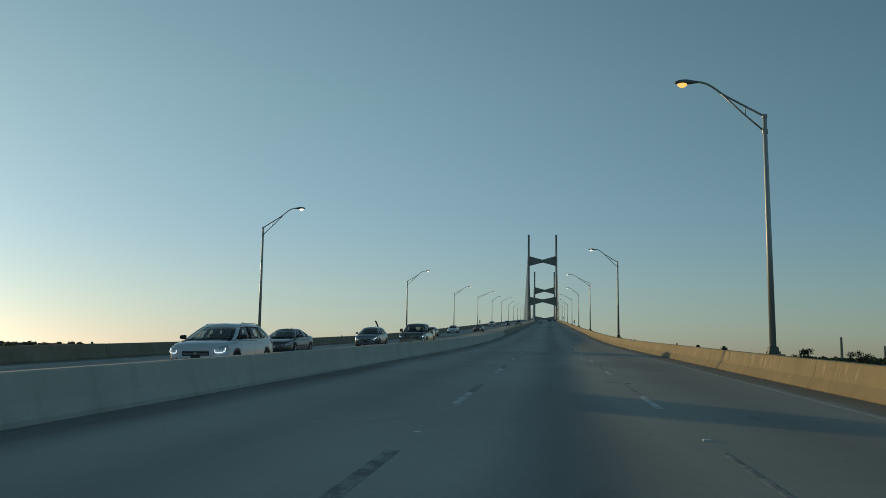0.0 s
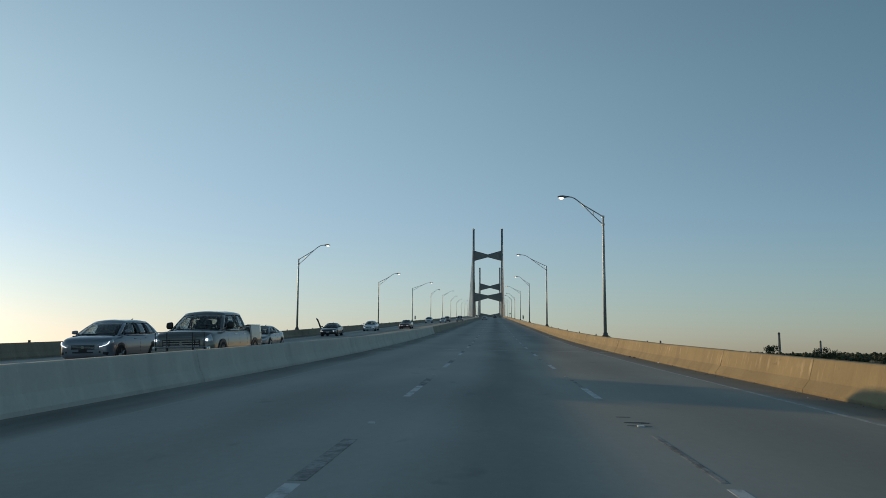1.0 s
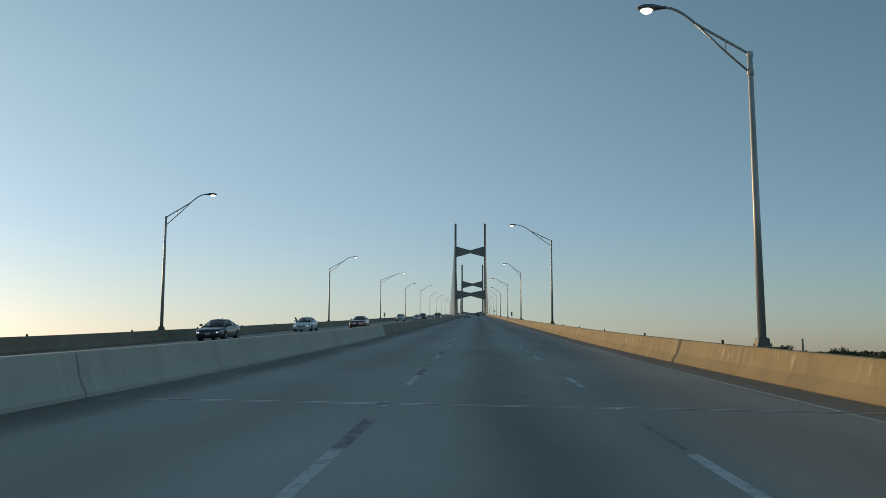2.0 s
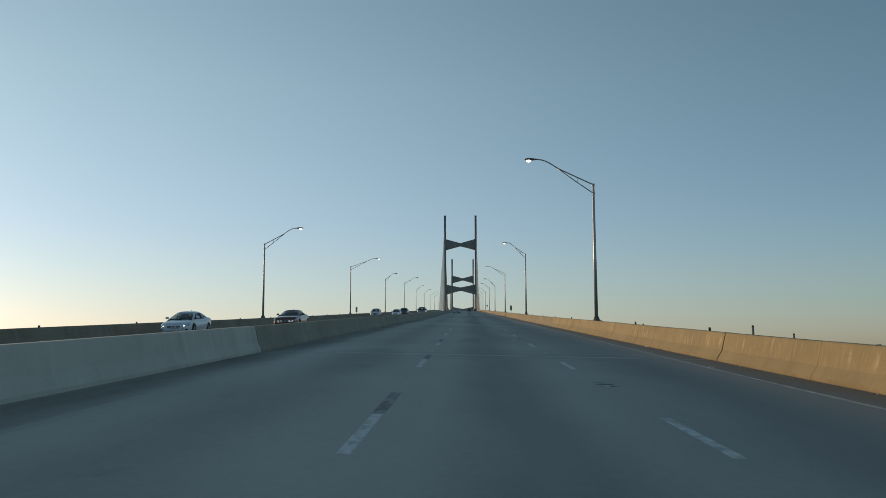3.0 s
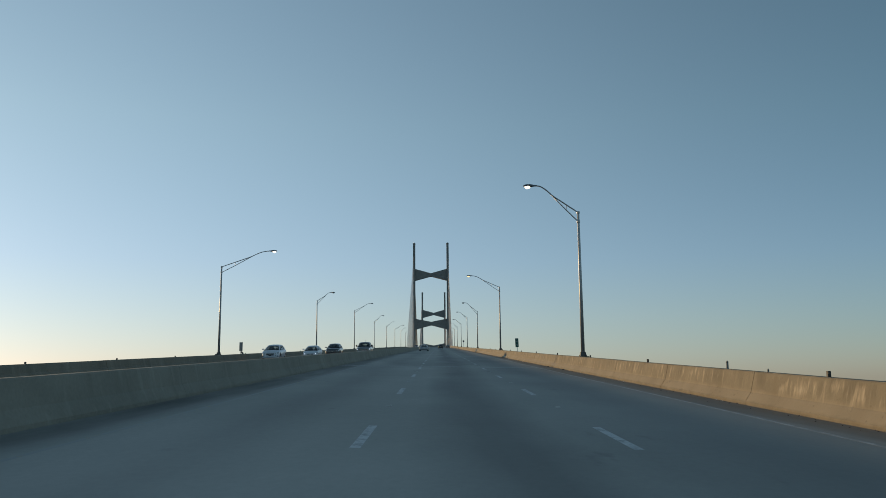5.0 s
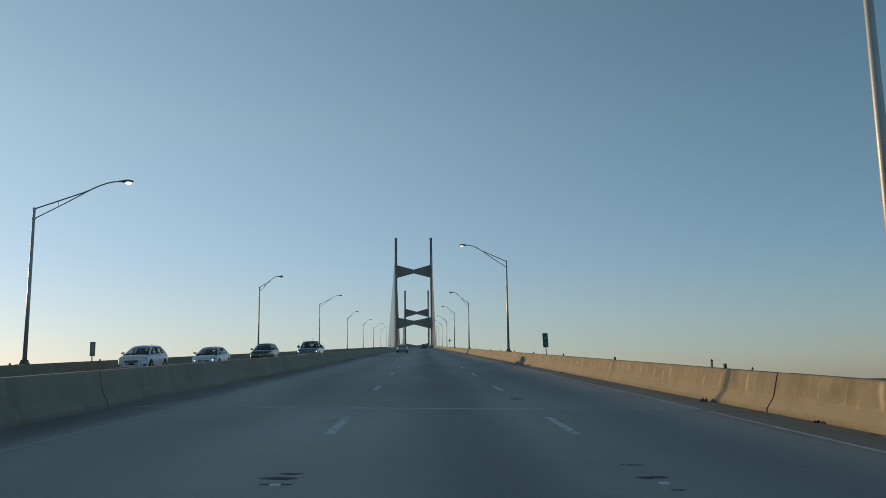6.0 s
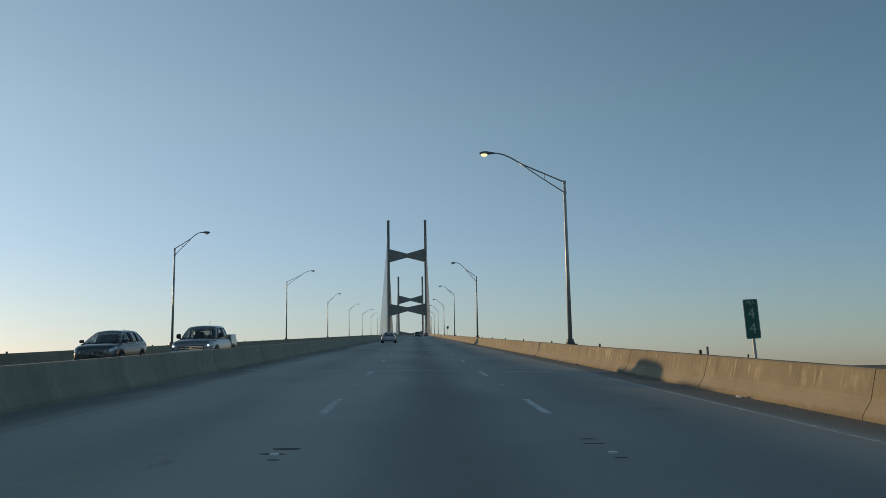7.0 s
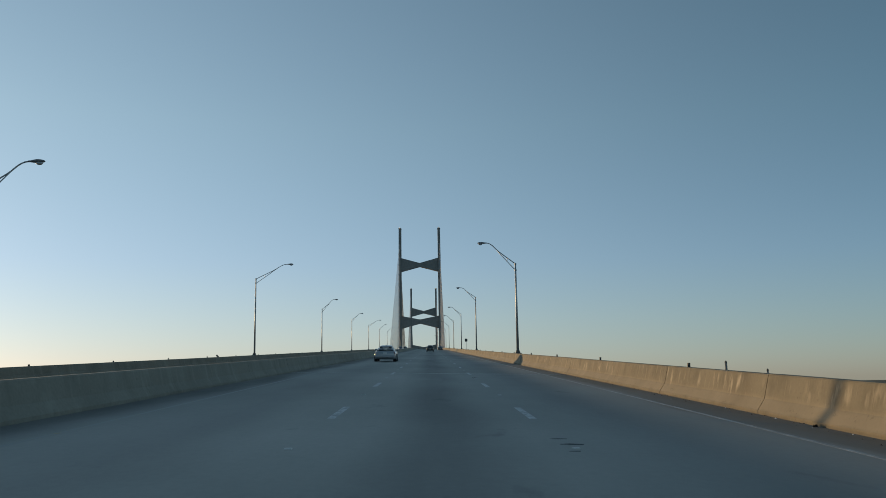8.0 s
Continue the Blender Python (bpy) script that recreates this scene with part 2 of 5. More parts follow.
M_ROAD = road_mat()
M_PARAPET = parapet_mat()
M_PARAPET_OLD = parapet_mat("stained_parapet_concrete", 1.0)
M_MEDIAN = concrete_mat("grey_median_concrete", (0.53, 0.525, 0.475), (0.46, 0.455, 0.41), 0.12, 0.06)
M_OLD = concrete_mat("dark_weathered_concrete", (0.30, 0.287, 0.235), (0.235, 0.225, 0.182), 0.22, 0.10)
M_WEST = concrete_mat("brown_weathered_concrete", (0.30, 0.255, 0.19), (0.22, 0.185, 0.135), 0.25)
M_TOWER = concrete_mat("tower_concrete", (0.30, 0.30, 0.29), (0.23, 0.23, 0.22), 0.2)
M_WHITE = paint_mat("worn_white_road_paint", (0.60, 0.61, 0.60), 0.40)
M_EDGE = paint_mat("thin_white_edge_paint", (0.50, 0.51, 0.50), 0.46)
M_YELLOW = paint_mat("worn_yellow_road_paint", (0.42, 0.33, 0.16), 0.56)
M_BLACK = paint_mat("black_contrast_paint", (0.12, 0.122, 0.122), 0.42)
M_SMEAR = paint_mat("rubber_smear", (0.15, 0.15, 0.145), 0.47, 0.85)
M_SCAR = paint_mat("black_adhesive_scar", (0.03, 0.03, 0.03), 0.30)
M_STEEL = metal_mat("joint_steel", (0.47, 0.48, 0.49), 0.38, 0.8)
M_GAP = plain_mat("joint_rubber", (0.02, 0.02, 0.02), 0.8)
M_POLE = metal_mat("weathered_galvanised_steel", (0.46, 0.47, 0.47), 0.45, 0.4)
M_BASE = metal_mat("dark_weathered_casting", (0.15, 0.14, 0.125), 0.6, 0.3)
M_HEAD = metal_mat("luminaire_housing", (0.24, 0.25, 0.26), 0.45, 0.4)
M_LIT = glow_mat("lit_sodium_lens", (1.0, 0.80, 0.56), 1.6)
M_ORANGE = glow_mat("orange_warming_lens", (1.0, 0.52, 0.12), 0.95)
M_WARMLIT = glow_mat("warm_lit_lens", (1.0, 0.63, 0.27), 1.0)
M_LENS = plain_mat("unlit_glass_lens", (0.45, 0.47, 0.48), 0.15)
M_CABLE = plain_mat("cable_sheath", (0.46, 0.46, 0.445), 0.5)
M_DELIN = plain_mat("dark_delineator", (0.045, 0.047, 0.045), 0.6)
M_AMBER = plain_mat("reflector", (0.07, 0.06, 0.045), 0.35)
M_GREEN = plain_mat("green_sign_sheeting", (0.015, 0.115, 0.075), 0.45)
M_SIGNWHITE = plain_mat("white_sign_sheeting", (0.42, 0.44, 0.43), 0.45)
M_STUD = plain_mat("white_reflective_stud", (0.62, 0.63, 0.62), 0.35)
M_ALU = metal_mat("sign_back_aluminium", (0.35, 0.36, 0.36), 0.45, 0.7)
M_TYRE = plain_mat("tyre_rubber", (0.02, 0.02, 0.02), 0.85)
M_BARK = plain_mat("bark", (0.10, 0.075, 0.05), 0.9)
M_LEAF = leaf_mat("dark_foliage", (0.030, 0.042, 0.016), (0.065, 0.078, 0.03))
M_LEAF_WARM = leaf_mat("autumn_foliage", (0.055, 0.05, 0.022), (0.09, 0.075, 0.03))


def ground_mat():
    n = Nodes("marsh_and_scrub", 0.95)
    a = n.noise(0.004, 8)
    b = n.noise(0.06, 6)
    base = n.mix(n.ramp(a, [(0.4, 0.0), (0.6, 1.0)]), (0.05, 0.06, 0.028), (0.12, 0.10, 0.055))
    n.colour(n.mix(0.5, base, n.ramp(b, [(0.3, 0.3), (0.7, 0.7)]), "OVERLAY")).bump(b, 0.6, 1.0)
    return n.mat


M_GROUND = ground_mat()

# ---- shapes ----
SLOPES = ((-400, 0.012), (-38, 0.017), (22, 0.02367), (62, 0.02499), (102, 0.03557), (137, 0.04203), (180, 0.04162), (222, 0.04264), (282, 0.04265), (340, 0.04231), (400, 0.04278), (460, 0.04217), (520, 0.04291), (600, 0.04217), (660, 0.0415), (1110, 0.0), (1560, -0.0415), (3000, -0.0415))
CROSS = 0.022                       # fall of the deck from its crown to either edge


def rise(y):
    z = 0.0
    for (y0, s0), (y1, s1) in zip(SLOPES, SLOPES[1:]):
        d = min(max(y - y0, 0.0), y1 - y0)
        z += s0 * d + (s1 - s0) / (y1 - y0) * d * d / 2
    return z


RISE_0 = rise(0.0)


def zr(y):
    """Height of the deck's crown."""
    return rise(y) - RISE_0


def cross_fall(y):
    """The carriageways are flatter across at the foot of the bridge."""
    return float(np.interp(y, (60, 125), (0.010, CROSS)))


def deck(x, y):
    return zr(y) - CROSS * 7.2 - cross_fall(y) * (abs(x) - 7.2)


def slope(y):
    return (zr(y + 0.5) - zr(y - 0.5))


def mesh_of(name, bm, material, smooth=False):
    me = bpy.data.meshes.new(name)
    bmesh.ops.recalc_face_normals(bm, faces=bm.faces)
    bm.to_mesh(me)
    bm.free()
    for m in material if isinstance(material, (list, tuple)) else [material]:
        me.materials.append(m)
    if smooth:
        for p in me.polygons:
            p.use_smooth = True
    return me


def part(name, bm, material, parent=None, label="", smooth=False):
    ob = new(name, mesh_of(name, bm, material, smooth))
    if parent is not None:
        ob.parent = parent
    return tagged(ob, label)


def add_box(bm, a, b, bevel=0.0):
    r = bmesh.ops.create_cube(bm, size=1)
    for v in r["verts"]:
        v.co = Vector([a[i] + (b[i] - a[i]) * (v.co[i] + 0.5) for i in range(3)])
    if bevel:
        edges = list({e for v in r["verts"] for e in v.link_edges})
        bmesh.ops.bevel(bm, geom=edges, offset=bevel, segments=2, affect="EDGES", profile=0.6)
    return bm


def boxed(a, b, bevel=0.0):
    return add_box(bmesh.new(), a, b, bevel)


def add_tube(bm, path, radii, sides=8, caps=True):
    """A tube of rings along a list of points."""
    rings = []
    for i, p in enumerate(path):
        p = Vector(p)
        d = (Vector(path[min(i + 1, len(path) - 1)]) - Vector(path[max(i - 1, 0)])).normalized()
        side = d.cross(Vector((0, 0, 1)) if abs(d.z) < 0.95 else Vector((0, 1, 0))).normalized()
        up = side.cross(d)
        r = radii[i] if isinstance(radii, (list, tuple)) else radii
        rings.append([bm.verts.new(p + r * (math.cos(2 * math.pi * k / sides) * side + math.sin(2 * math.pi * k / sides) * up)) for k in range(sides)])
    for a, b in zip(rings, rings[1:]):
        for k in range(sides):
            bm.faces.new((a[k], a[(k + 1) % sides], b[(k + 1) % sides], b[k]))
    if caps:
        bm.faces.new(rings[0]), bm.faces.new(rings[-1])
    return bm


def tube(path, radii, sides=8):
    return add_tube(bmesh.new(), path, radii, sides)


def extrude_profile(bm, profile, ys, closed=True, grow=None):
    """Carries a section of (x, height over the deck) along the deck; grow: how its upper part swells along y."""
    tall = bm.verts.layers.float.new("height")
    rows = [[bm.verts.new((x, y, deck(x, y) + h * (grow(y) if grow and h > 0.25 else 1.0))) for x, h in profile] for y in ys]
    for r in rows:
        for v, (x, h) in zip(r, profile):
            v[tall] = h
    n = len(profile)
    for a, b in zip(rows, rows[1:]):
        for i in range(n if closed else n - 1):
            bm.faces.new((a[i], a[(i + 1) % n], b[(i + 1) % n], b[i]))
    if closed:
        bm.faces.new(rows[0]), bm.faces.new(rows[-1])
    return bm


def steps(a, b, d):
    n = max(1, round((b - a) / d))
    return [a + (b - a) * i / n for i in range(n + 1)]


def empty(name, m, label="", category="", group="", kind=""):
    ob = new(name)
    ob.matrix_world = m
    ob.empty_display_size = 0.3
    return tagged(ob, label, category, group, kind)


# ---- ground, deck ----
GROUND_Z = -15.0
bm = bmesh.new()
size, cells = 9000.0, 60
bmesh.ops.create_grid(bm, x_segments=cells, y_segments=cells, size=size / 2)
for v in bm.verts:
    v.co.z = GROUND_Z + 0.5 * noise.noise((v.co.x * 0.004, v.co.y * 0.004, 0))
    v.co.y += 700
ground = tagged(part("ground", bm, M_GROUND), "flat marsh and scrub land under the bridge", "ground", kind="structure")

EDGE = 14.72
JOINTS = [-102.0, -55.0, -8.3, 38.5, 85.1, 131.8, 182.1, 229.3] + [276.6 + 47.2 * i for i in range(9)]
bm = bmesh.new()
cols = [-EDGE, -11, -7.4, -3.6, 0, 3.6, 7.4, 11, EDGE]
rows = [[bm.verts.new((x, y, deck(x, y))) for x in cols] for y in steps(-120, 1760, 6)]
low = [[bm.verts.new((s * EDGE, r[0].co.y, r[0].co.z - 0.55)) for s in (-1, 1)] + [bm.verts.new((s * 11.5, r[0].co.y, r[0].co.z - 2.2)) for s in (-1, 1)] for r in rows]
for a, b, la, lb in zip(rows, rows[1:], low, low[1:]):
    for i in range(len(cols) - 1):
        bm.faces.new((a[i], a[i + 1], b[i + 1], b[i]))
    bm.faces.new((a[0], b[0], lb[0], la[0])), bm.faces.new((a[-1], la[1], lb[1], b[-1]))
    bm.faces.new((la[0], lb[0], lb[2], la[2])), bm.faces.new((la[1], la[3], lb[3], lb[1])), bm.faces.new((la[2], lb[2], lb[3], la[3]))
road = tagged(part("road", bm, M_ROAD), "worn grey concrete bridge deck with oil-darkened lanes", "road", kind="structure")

# ---- barriers ----
EAST = [(14.13, 0.0), (14.13, 0.075), (14.29, 0.33), (14.41, 0.825), (14.43, 0.855), (14.70, 0.855), (14.72, 0.825), (14.72, -0.5), (14.13, -0.02)]
WEST = [(-14.22, 0.0), (-14.22, 0.075), (-14.36, 0.30), (-14.46, 0.745), (-14.48, 0.775), (-14.70, 0.775), (-14.72, 0.745), (-14.72, -0.5), (-14.22, -0.02)]
MEDIAN = [(0.32, -0.02), (0.32, 0.075), (0.20, 0.30), (0.11, 0.70), (0.09, 0.735), (-0.09, 0.735), (-0.11, 0.70), (-0.20, 0.30), (-0.32, 0.075), (-0.32, -0.02)]
FAR_FROM = JOINTS[11]
# where the barriers are cut: wide joints over the piers, narrow ones between
BREAKS = [(j0, [j1 - 7.4 * k for k in (5, 4, 3, 2, 1)]) for j0, j1 in zip(JOINTS[:5], JOINTS[1:6])]
BREAKS += [(131.2, [137.4, 143.7, 149.7, 155.7, 162.7, 169.2, 175.6]), (181.5, [189.2, 197.0, 204.8, 212.9, 221.0]), (229.0, [236.6, 244.1, 251.7, 260.2, 267.9]),
           (275.5, [284.0, 291.6, 299.5, 306.9, 315.0]), (323.8, [331.2, 338.6, 346.0, 353.4, 360.8]), (371.0, [378.4, 385.8, 393.2, 400.6, 408.0]), (FAR_FROM, [])]


def median_height(y):
    """The median is low at the foot of the bridge, full height on the climb."""
    return float(np.interp(y, (20, 70, 120, 170, 250, 300), (0.96, 1.05, 1.075, 1.075, 1.01, 0.98)))


def parapet_height(y):
    """The parapets of the first spans are lower than those of the climb."""
    return float(np.interp(y, (60, 125, 150, 180), (0.905, 1.0, 1.0, 0.968)))


def barrier(name, profile, material, label, old=None, old_from=0.0, gap=0.012, grow=None):
    far = tagged(part(name, extrude_profile(bmesh.new(), profile, steps(FAR_FROM + 0.03, 1750, 12), True, grow), old or material), label, "barrier", kind="structure")
    for (j0, inner), (j1, _) in zip(BREAKS, BREAKS[1:]):
        cuts = [j0 + 0.035] + inner + [j1 - 0.035]
        for i, (a, b) in enumerate(zip(cuts, cuts[1:])):
            ga = 0.0 if i == 0 else gap * random.choice((0.5, 1.0, 1.4))
            gb = 0.0 if i == len(cuts) - 2 else gap * random.choice((0.5, 1.0))
            dx, dz = random.uniform(-0.004, 0.004), random.uniform(-0.006, 0.006)
            shifted = [(x + dx, h + (dz if h > 0.3 else 0)) for x, h in profile]
            part("barrier_segment", extrude_profile(bmesh.new(), shifted, steps(a + ga, b - gb, 4), True, grow), old if old and j0 >= old_from else material, far)
    return far


barrier("parapet_east", EAST, M_PARAPET, "weathered concrete parapet along the bridge edge, stained, sunlit", M_PARAPET_OLD, 181.0, grow=parapet_height)
barrier("parapet_west", WEST, M_WEST, "grey concrete parapet along the far bridge edge", grow=parapet_height)
barrier("median_barrier", MEDIAN, M_MEDIAN, "continuous grey concrete median barrier between the carriageways", M_OLD, 131.0, 0.002, median_height)

# ---- piers under the deck ----
for y in JOINTS:
    bm = bmesh.new()
    top = deck(11, y) - 2.1
    add_box(bm, (-12.5, y - 0.9, top - 1.6), (12.5, y + 0.9, top))
    for x in (-8, 8):
        add_box(bm, (x - 1.1, y - 0.8, GROUND_Z - 1), (x + 1.1, y + 0.8, top - 1.6))
    tagged(part("bridge_pier", bm, M_TOWER), "concrete pier holding up the bridge deck", "pier", kind="structure")


# ---- road markings, joints ----
def flat_strip(name, material, x0, x1, y0, y1, lift, parent, step=3.0, label="", feather=0.0):
    bm = bmesh.new()
    extrude_profile(bm, [(x0 + feather, lift), (x1 - feather, lift), (x1, -0.01 if not feather else -0.0005), (x0, -0.01 if not feather else -0.0005)], steps(y0, y1, step))
    return part(name, bm, material, parent, label)


CYCLE, DASH = 12.26, 3.04
# gaps between dashes where old studs were torn out
SCARRED = {5.44: (5, 11, 15, 18), 9.245: (-1, 0, 1, 3, 7, 9, 11, 15, 16, 18, 21, 23)}
for i in range(-6, 48):
    for x, phase in ((5.44, 31.05), (9.245, 31.28), (-5.44, 28.0), (-9.245, 28.2)):
        y = phase + CYCLE * i
        if x < 0 and i > 24:
            continue
        flat_strip("lane_dash", M_WHITE, x - 0.075, x + 0.075, y - DASH, y, 0.003, road, feather=0.012)
        if x == 5.44 and y < 145:
            flat_strip("contrast_dash", M_BLACK, x - 0.085, x + 0.085, y + 0.15, y + 2.9, 0.004, road)
        if x == 9.245 and y < 100:
            flat_strip("contrast_dash", M_SMEAR, x - 0.05, x + 0.05, y + 0.3, y + 3.6, 0.003, road, feather=0.02)
        if x > 0 and y < 330:
            bm = boxed((x - 0.05, y + 4.55, deck(x, y + 4.6) - 0.01), (x + 0.05, y + 4.65, deck(x, y + 4.6) + 0.018), 0.008)
            part("road_stud", bm, M_STUD, road)
            # torn slits of old adhesive round the stud
            for dy, w, thick in () if i not in SCARRED[x] else random.sample(((0.12, 0.17, 0.05), (0.45, 0.19, 0.09), (0.78, 0.14, 0.05), (1.25, 0.13, 0.04), (-0.3, 0.08, 0.03)), 3):
                dx, dy = random.uniform(-0.06, 0.06), dy + random.uniform(-0.08, 0.08)
                bm = bmesh.new()
                pts = [(x + dx + w * random.uniform(0.8, 1.1) * math.cos(a), y + 4.6 + dy + thick * random.uniform(0.6, 1.1) * math.sin(a)) for a in [2 * math.pi * q / 11 for q in range(11)]]
                ring = [bm.verts.new((px_, py_, deck(px_, py_) + 0.0035)) for px_, py_ in pts]
                low_ring = [bm.verts.new((px_, py_, deck(px_, py_) - 0.01)) for px_, py_ in pts]
                bm.faces.new(ring)
                for q in range(11):
                    bm.faces.new((ring[q], ring[(q + 1) % 11], low_ring[(q + 1) % 11], low_ring[q]))
                part("stud_scar", bm, M_SCAR, road)
for x0, x1, mat in ((12.90, 13.01, M_EDGE), (1.60, 1.70, M_YELLOW), (-1.70, -1.60, M_YELLOW), (-13.0, -12.9, M_EDGE)):
    flat_strip("edge_line", mat, x0, x1, -110, 760, 0.0025, road, 6, feather=0.012)
for y in JOINTS:
    for sx in (-1, 1):
        a, b = (0.34, 14.1) if sx > 0 else (-14.15, -0.34)
        flat_strip("joint_gap", M_GAP, a, b, y - 0.045, y + 0.045, 0.003, road, 0.09)
        flat_strip("joint_plate", M_STEEL, a, b, y - 0.10, y - 0.045, 0.006, road, 0.05)
        flat_strip("joint_plate", M_STEEL, a, b, y + 0.045, y + 0.10, 0.009, road, 0.05)

# dark smear of rubber across a joint, grit and chips along the parapet's foot
bm = bmesh.new()
edges = []
for i in range(30):
    f = i / 29
    cx, cy = 9.34 + 0.13 * f + 0.03 * math.sin(9 * f), 132.8 - 1.8 * f
    w = 0.012 + 0.075 * math.sin(math.pi * f) ** 0.7
    row = [(cx - w * random.uniform(0.6, 1.1), cy), (cx + w * random.uniform(0.6, 1.1), cy)]
    edges.append([bm.verts.new((x, y, deck(x, y) + d)) for x, y in row for d in (0.002, -0.01)])
for p, q in zip(edges, edges[1:]):
    bm.faces.new((p[0], p[2], q[2], q[0]))
    bm.faces.new((p[0], q[0], q[1], p[1]))
    bm.faces.new((p[2], p[3], q[3], q[2]))
part("tyre_smear", bm, M_SMEAR, road)


def chip(bm, x, y, r, low=0.0):
    z = deck(x, y) + low
    ring = [bm.verts.new((x + r * random.uniform(0.6, 1.2) * math.cos(a), y + r * random.uniform(0.7, 1.6) * math.sin(a), z - 0.004)) for a in [2 * math.pi * k / 5 for k in range(5)]]
    top = bm.verts.new((x + random.uniform(-0.3, 0.3) * r, y, z + r * random.uniform(0.5, 0.9)))
    for k in range(5):
        bm.faces.new((ring[k], ring[(k + 1) % 5], top))


for name, mat, count, small, large, label in (("grit", M_SCAR, 900, 0.008, 0.03, "dark grit and dust lumps along the parapet's foot"), ("chips", M_STUD, 70, 0.012, 0.035, "pale stone chips lying along the parapet's foot")):
    bm = bmesh.new()
    for _ in range(count):
        y = random.uniform(0, 330)
        chip(bm, 14.12 - abs(random.gauss(0, 0.22)), y, random.uniform(small, large))
    tagged(part(name, bm, mat), label, "debris", kind="stuff")


def scrap(x, y, long, wide, turn, material, label, category):
    """A torn curl of tyre or rag: a bent strip with ragged edges, lying on the deck."""
    bm = bmesh.new()
    n, rows = 9, []
    for i in range(n + 1):
        f = i / n
        w = wide * (0.35 + 0.65 * math.sin(math.pi * f)) * random.uniform(0.7, 1.15)
        lift = 0.02 + 0.5 * wide * abs(math.sin(4.3 * f + turn)) * random.uniform(0.5, 1.0)
        bend = 0.18 * long * math.sin(2.6 * f)
        rows.append([bm.verts.new((long * (f - 0.5), bend + w * k, lift * (1.0 if abs(k) < 0.4 else 0.3) + d)) for k, d in ((-0.5, 0.0), (0.0, 0.012), (0.5, 0.0), (0.0, -0.012))])
    for p, q in zip(rows, rows[1:]):
        for k in range(4):
            bm.faces.new((p[k], p[(k + 1) % 4], q[(k + 1) % 4], q[k]))
    bm.faces.new(rows[0]), bm.faces.new(rows[-1])
    z = min(v.co.z for v in bm.verts)
    bm.transform(Matrix.Translation((0, 0, -z - 0.002)))
    ob = new(category.replace(" ", "_"), mesh_of(category, bm, material))
    ob.matrix_world = pose(x, y, deck(x, y), math.degrees(math.atan(slope(y))), math.degrees(math.atan(cross_fall(y))), turn * 40)
    return tagged(ob, label, category, "litter along the parapet's foot")


for x, y, long, wide, turn in ((13.98, 232.35, 0.42, 0.16, 1.9), (14.05, 226.6, 0.16, 0.07, 0.6), (13.98, 253.7, 0.22, 0.09, 2.3), (14.03, 78.6, 0.34, 0.10, 2.0), (14.02, 77.3, 0.26, 0.09, 2.4), (14.04, 283.3, 0.18, 0.06, 1.2), (14.04, 296.7, 0.15, 0.06, 0.9)):
    scrap(x, y, long, wide, turn, M_TYRE, "torn dark tyre scrap lying at the parapet's foot", "tyre scrap")
for x, y, long, wide, turn in ((13.90, 249.2, 0.14, 0.06, 1.0), (13.99, 264.9, 0.24, 0.08, 2.2), (13.07, 128.1, 0.13, 0.06, 0.4), (14.04, 152.6, 0.12, 0.05, 1.4), (14.0, 140.4, 0.18, 0.06, 2.0), (14.03, 71.5, 0.16, 0.06, 2.1)):
    scrap(x, y, long, wide, turn, M_STUD, "crumpled pale paper litter at the parapet's foot", "paper litter")

# ---- street lamps ----
def lamp_head(lens, parent, at, sx):
    """A cobra-head luminaire: housing, door and lens."""
    bm = bmesh.new()
    prof = [(-0.02, 0.055, 0.05), (0.12, 0.075, 0.06), (0.24, 0.12, 0.085), (0.42, 0.165, 0.11), (0.62, 0.16, 0.10), (0.76, 0.10, 0.06), (0.82, 0.03, 0.02)]
    rings = []
    for d, w, h in prof:
        rings.append([bm.verts.new((sx * d, w * math.cos(a), h * math.sin(a) * (0.75 if math.sin(a) < 0 else 1.0))) for a in [2 * math.pi * k / 12 for k in range(12)]])
    for a, b in zip(rings, rings[1:]):
        for k in range(12):
            bm.faces.new((a[k], a[(k + 1) % 12], b[(k + 1) % 12], b[k]))
    bm.faces.new(rings[0]), bm.faces.new(rings[-1])
    bm.transform(Matrix.Translation(at))
    head = part("lamp_head", bm, M_HEAD, parent, smooth=True)
    bm = bmesh.new()
    bmesh.ops.create_uvsphere(bm, u_segments=14, v_segments=8, radius=1.0)
    for v in bm.verts:
        v.co = Vector((sx * (0.54 + 0.18 * v.co.x), 0.135 * v.co.y, -0.06 + 0.13 * min(v.co.z, 0.1)))
    bm.transform(Matrix.Translation(at))
    part("lens", bm, lens, head, "glowing glass lens" if lens in (M_LIT, M_ORANGE, M_WARMLIT) else "", smooth=True)


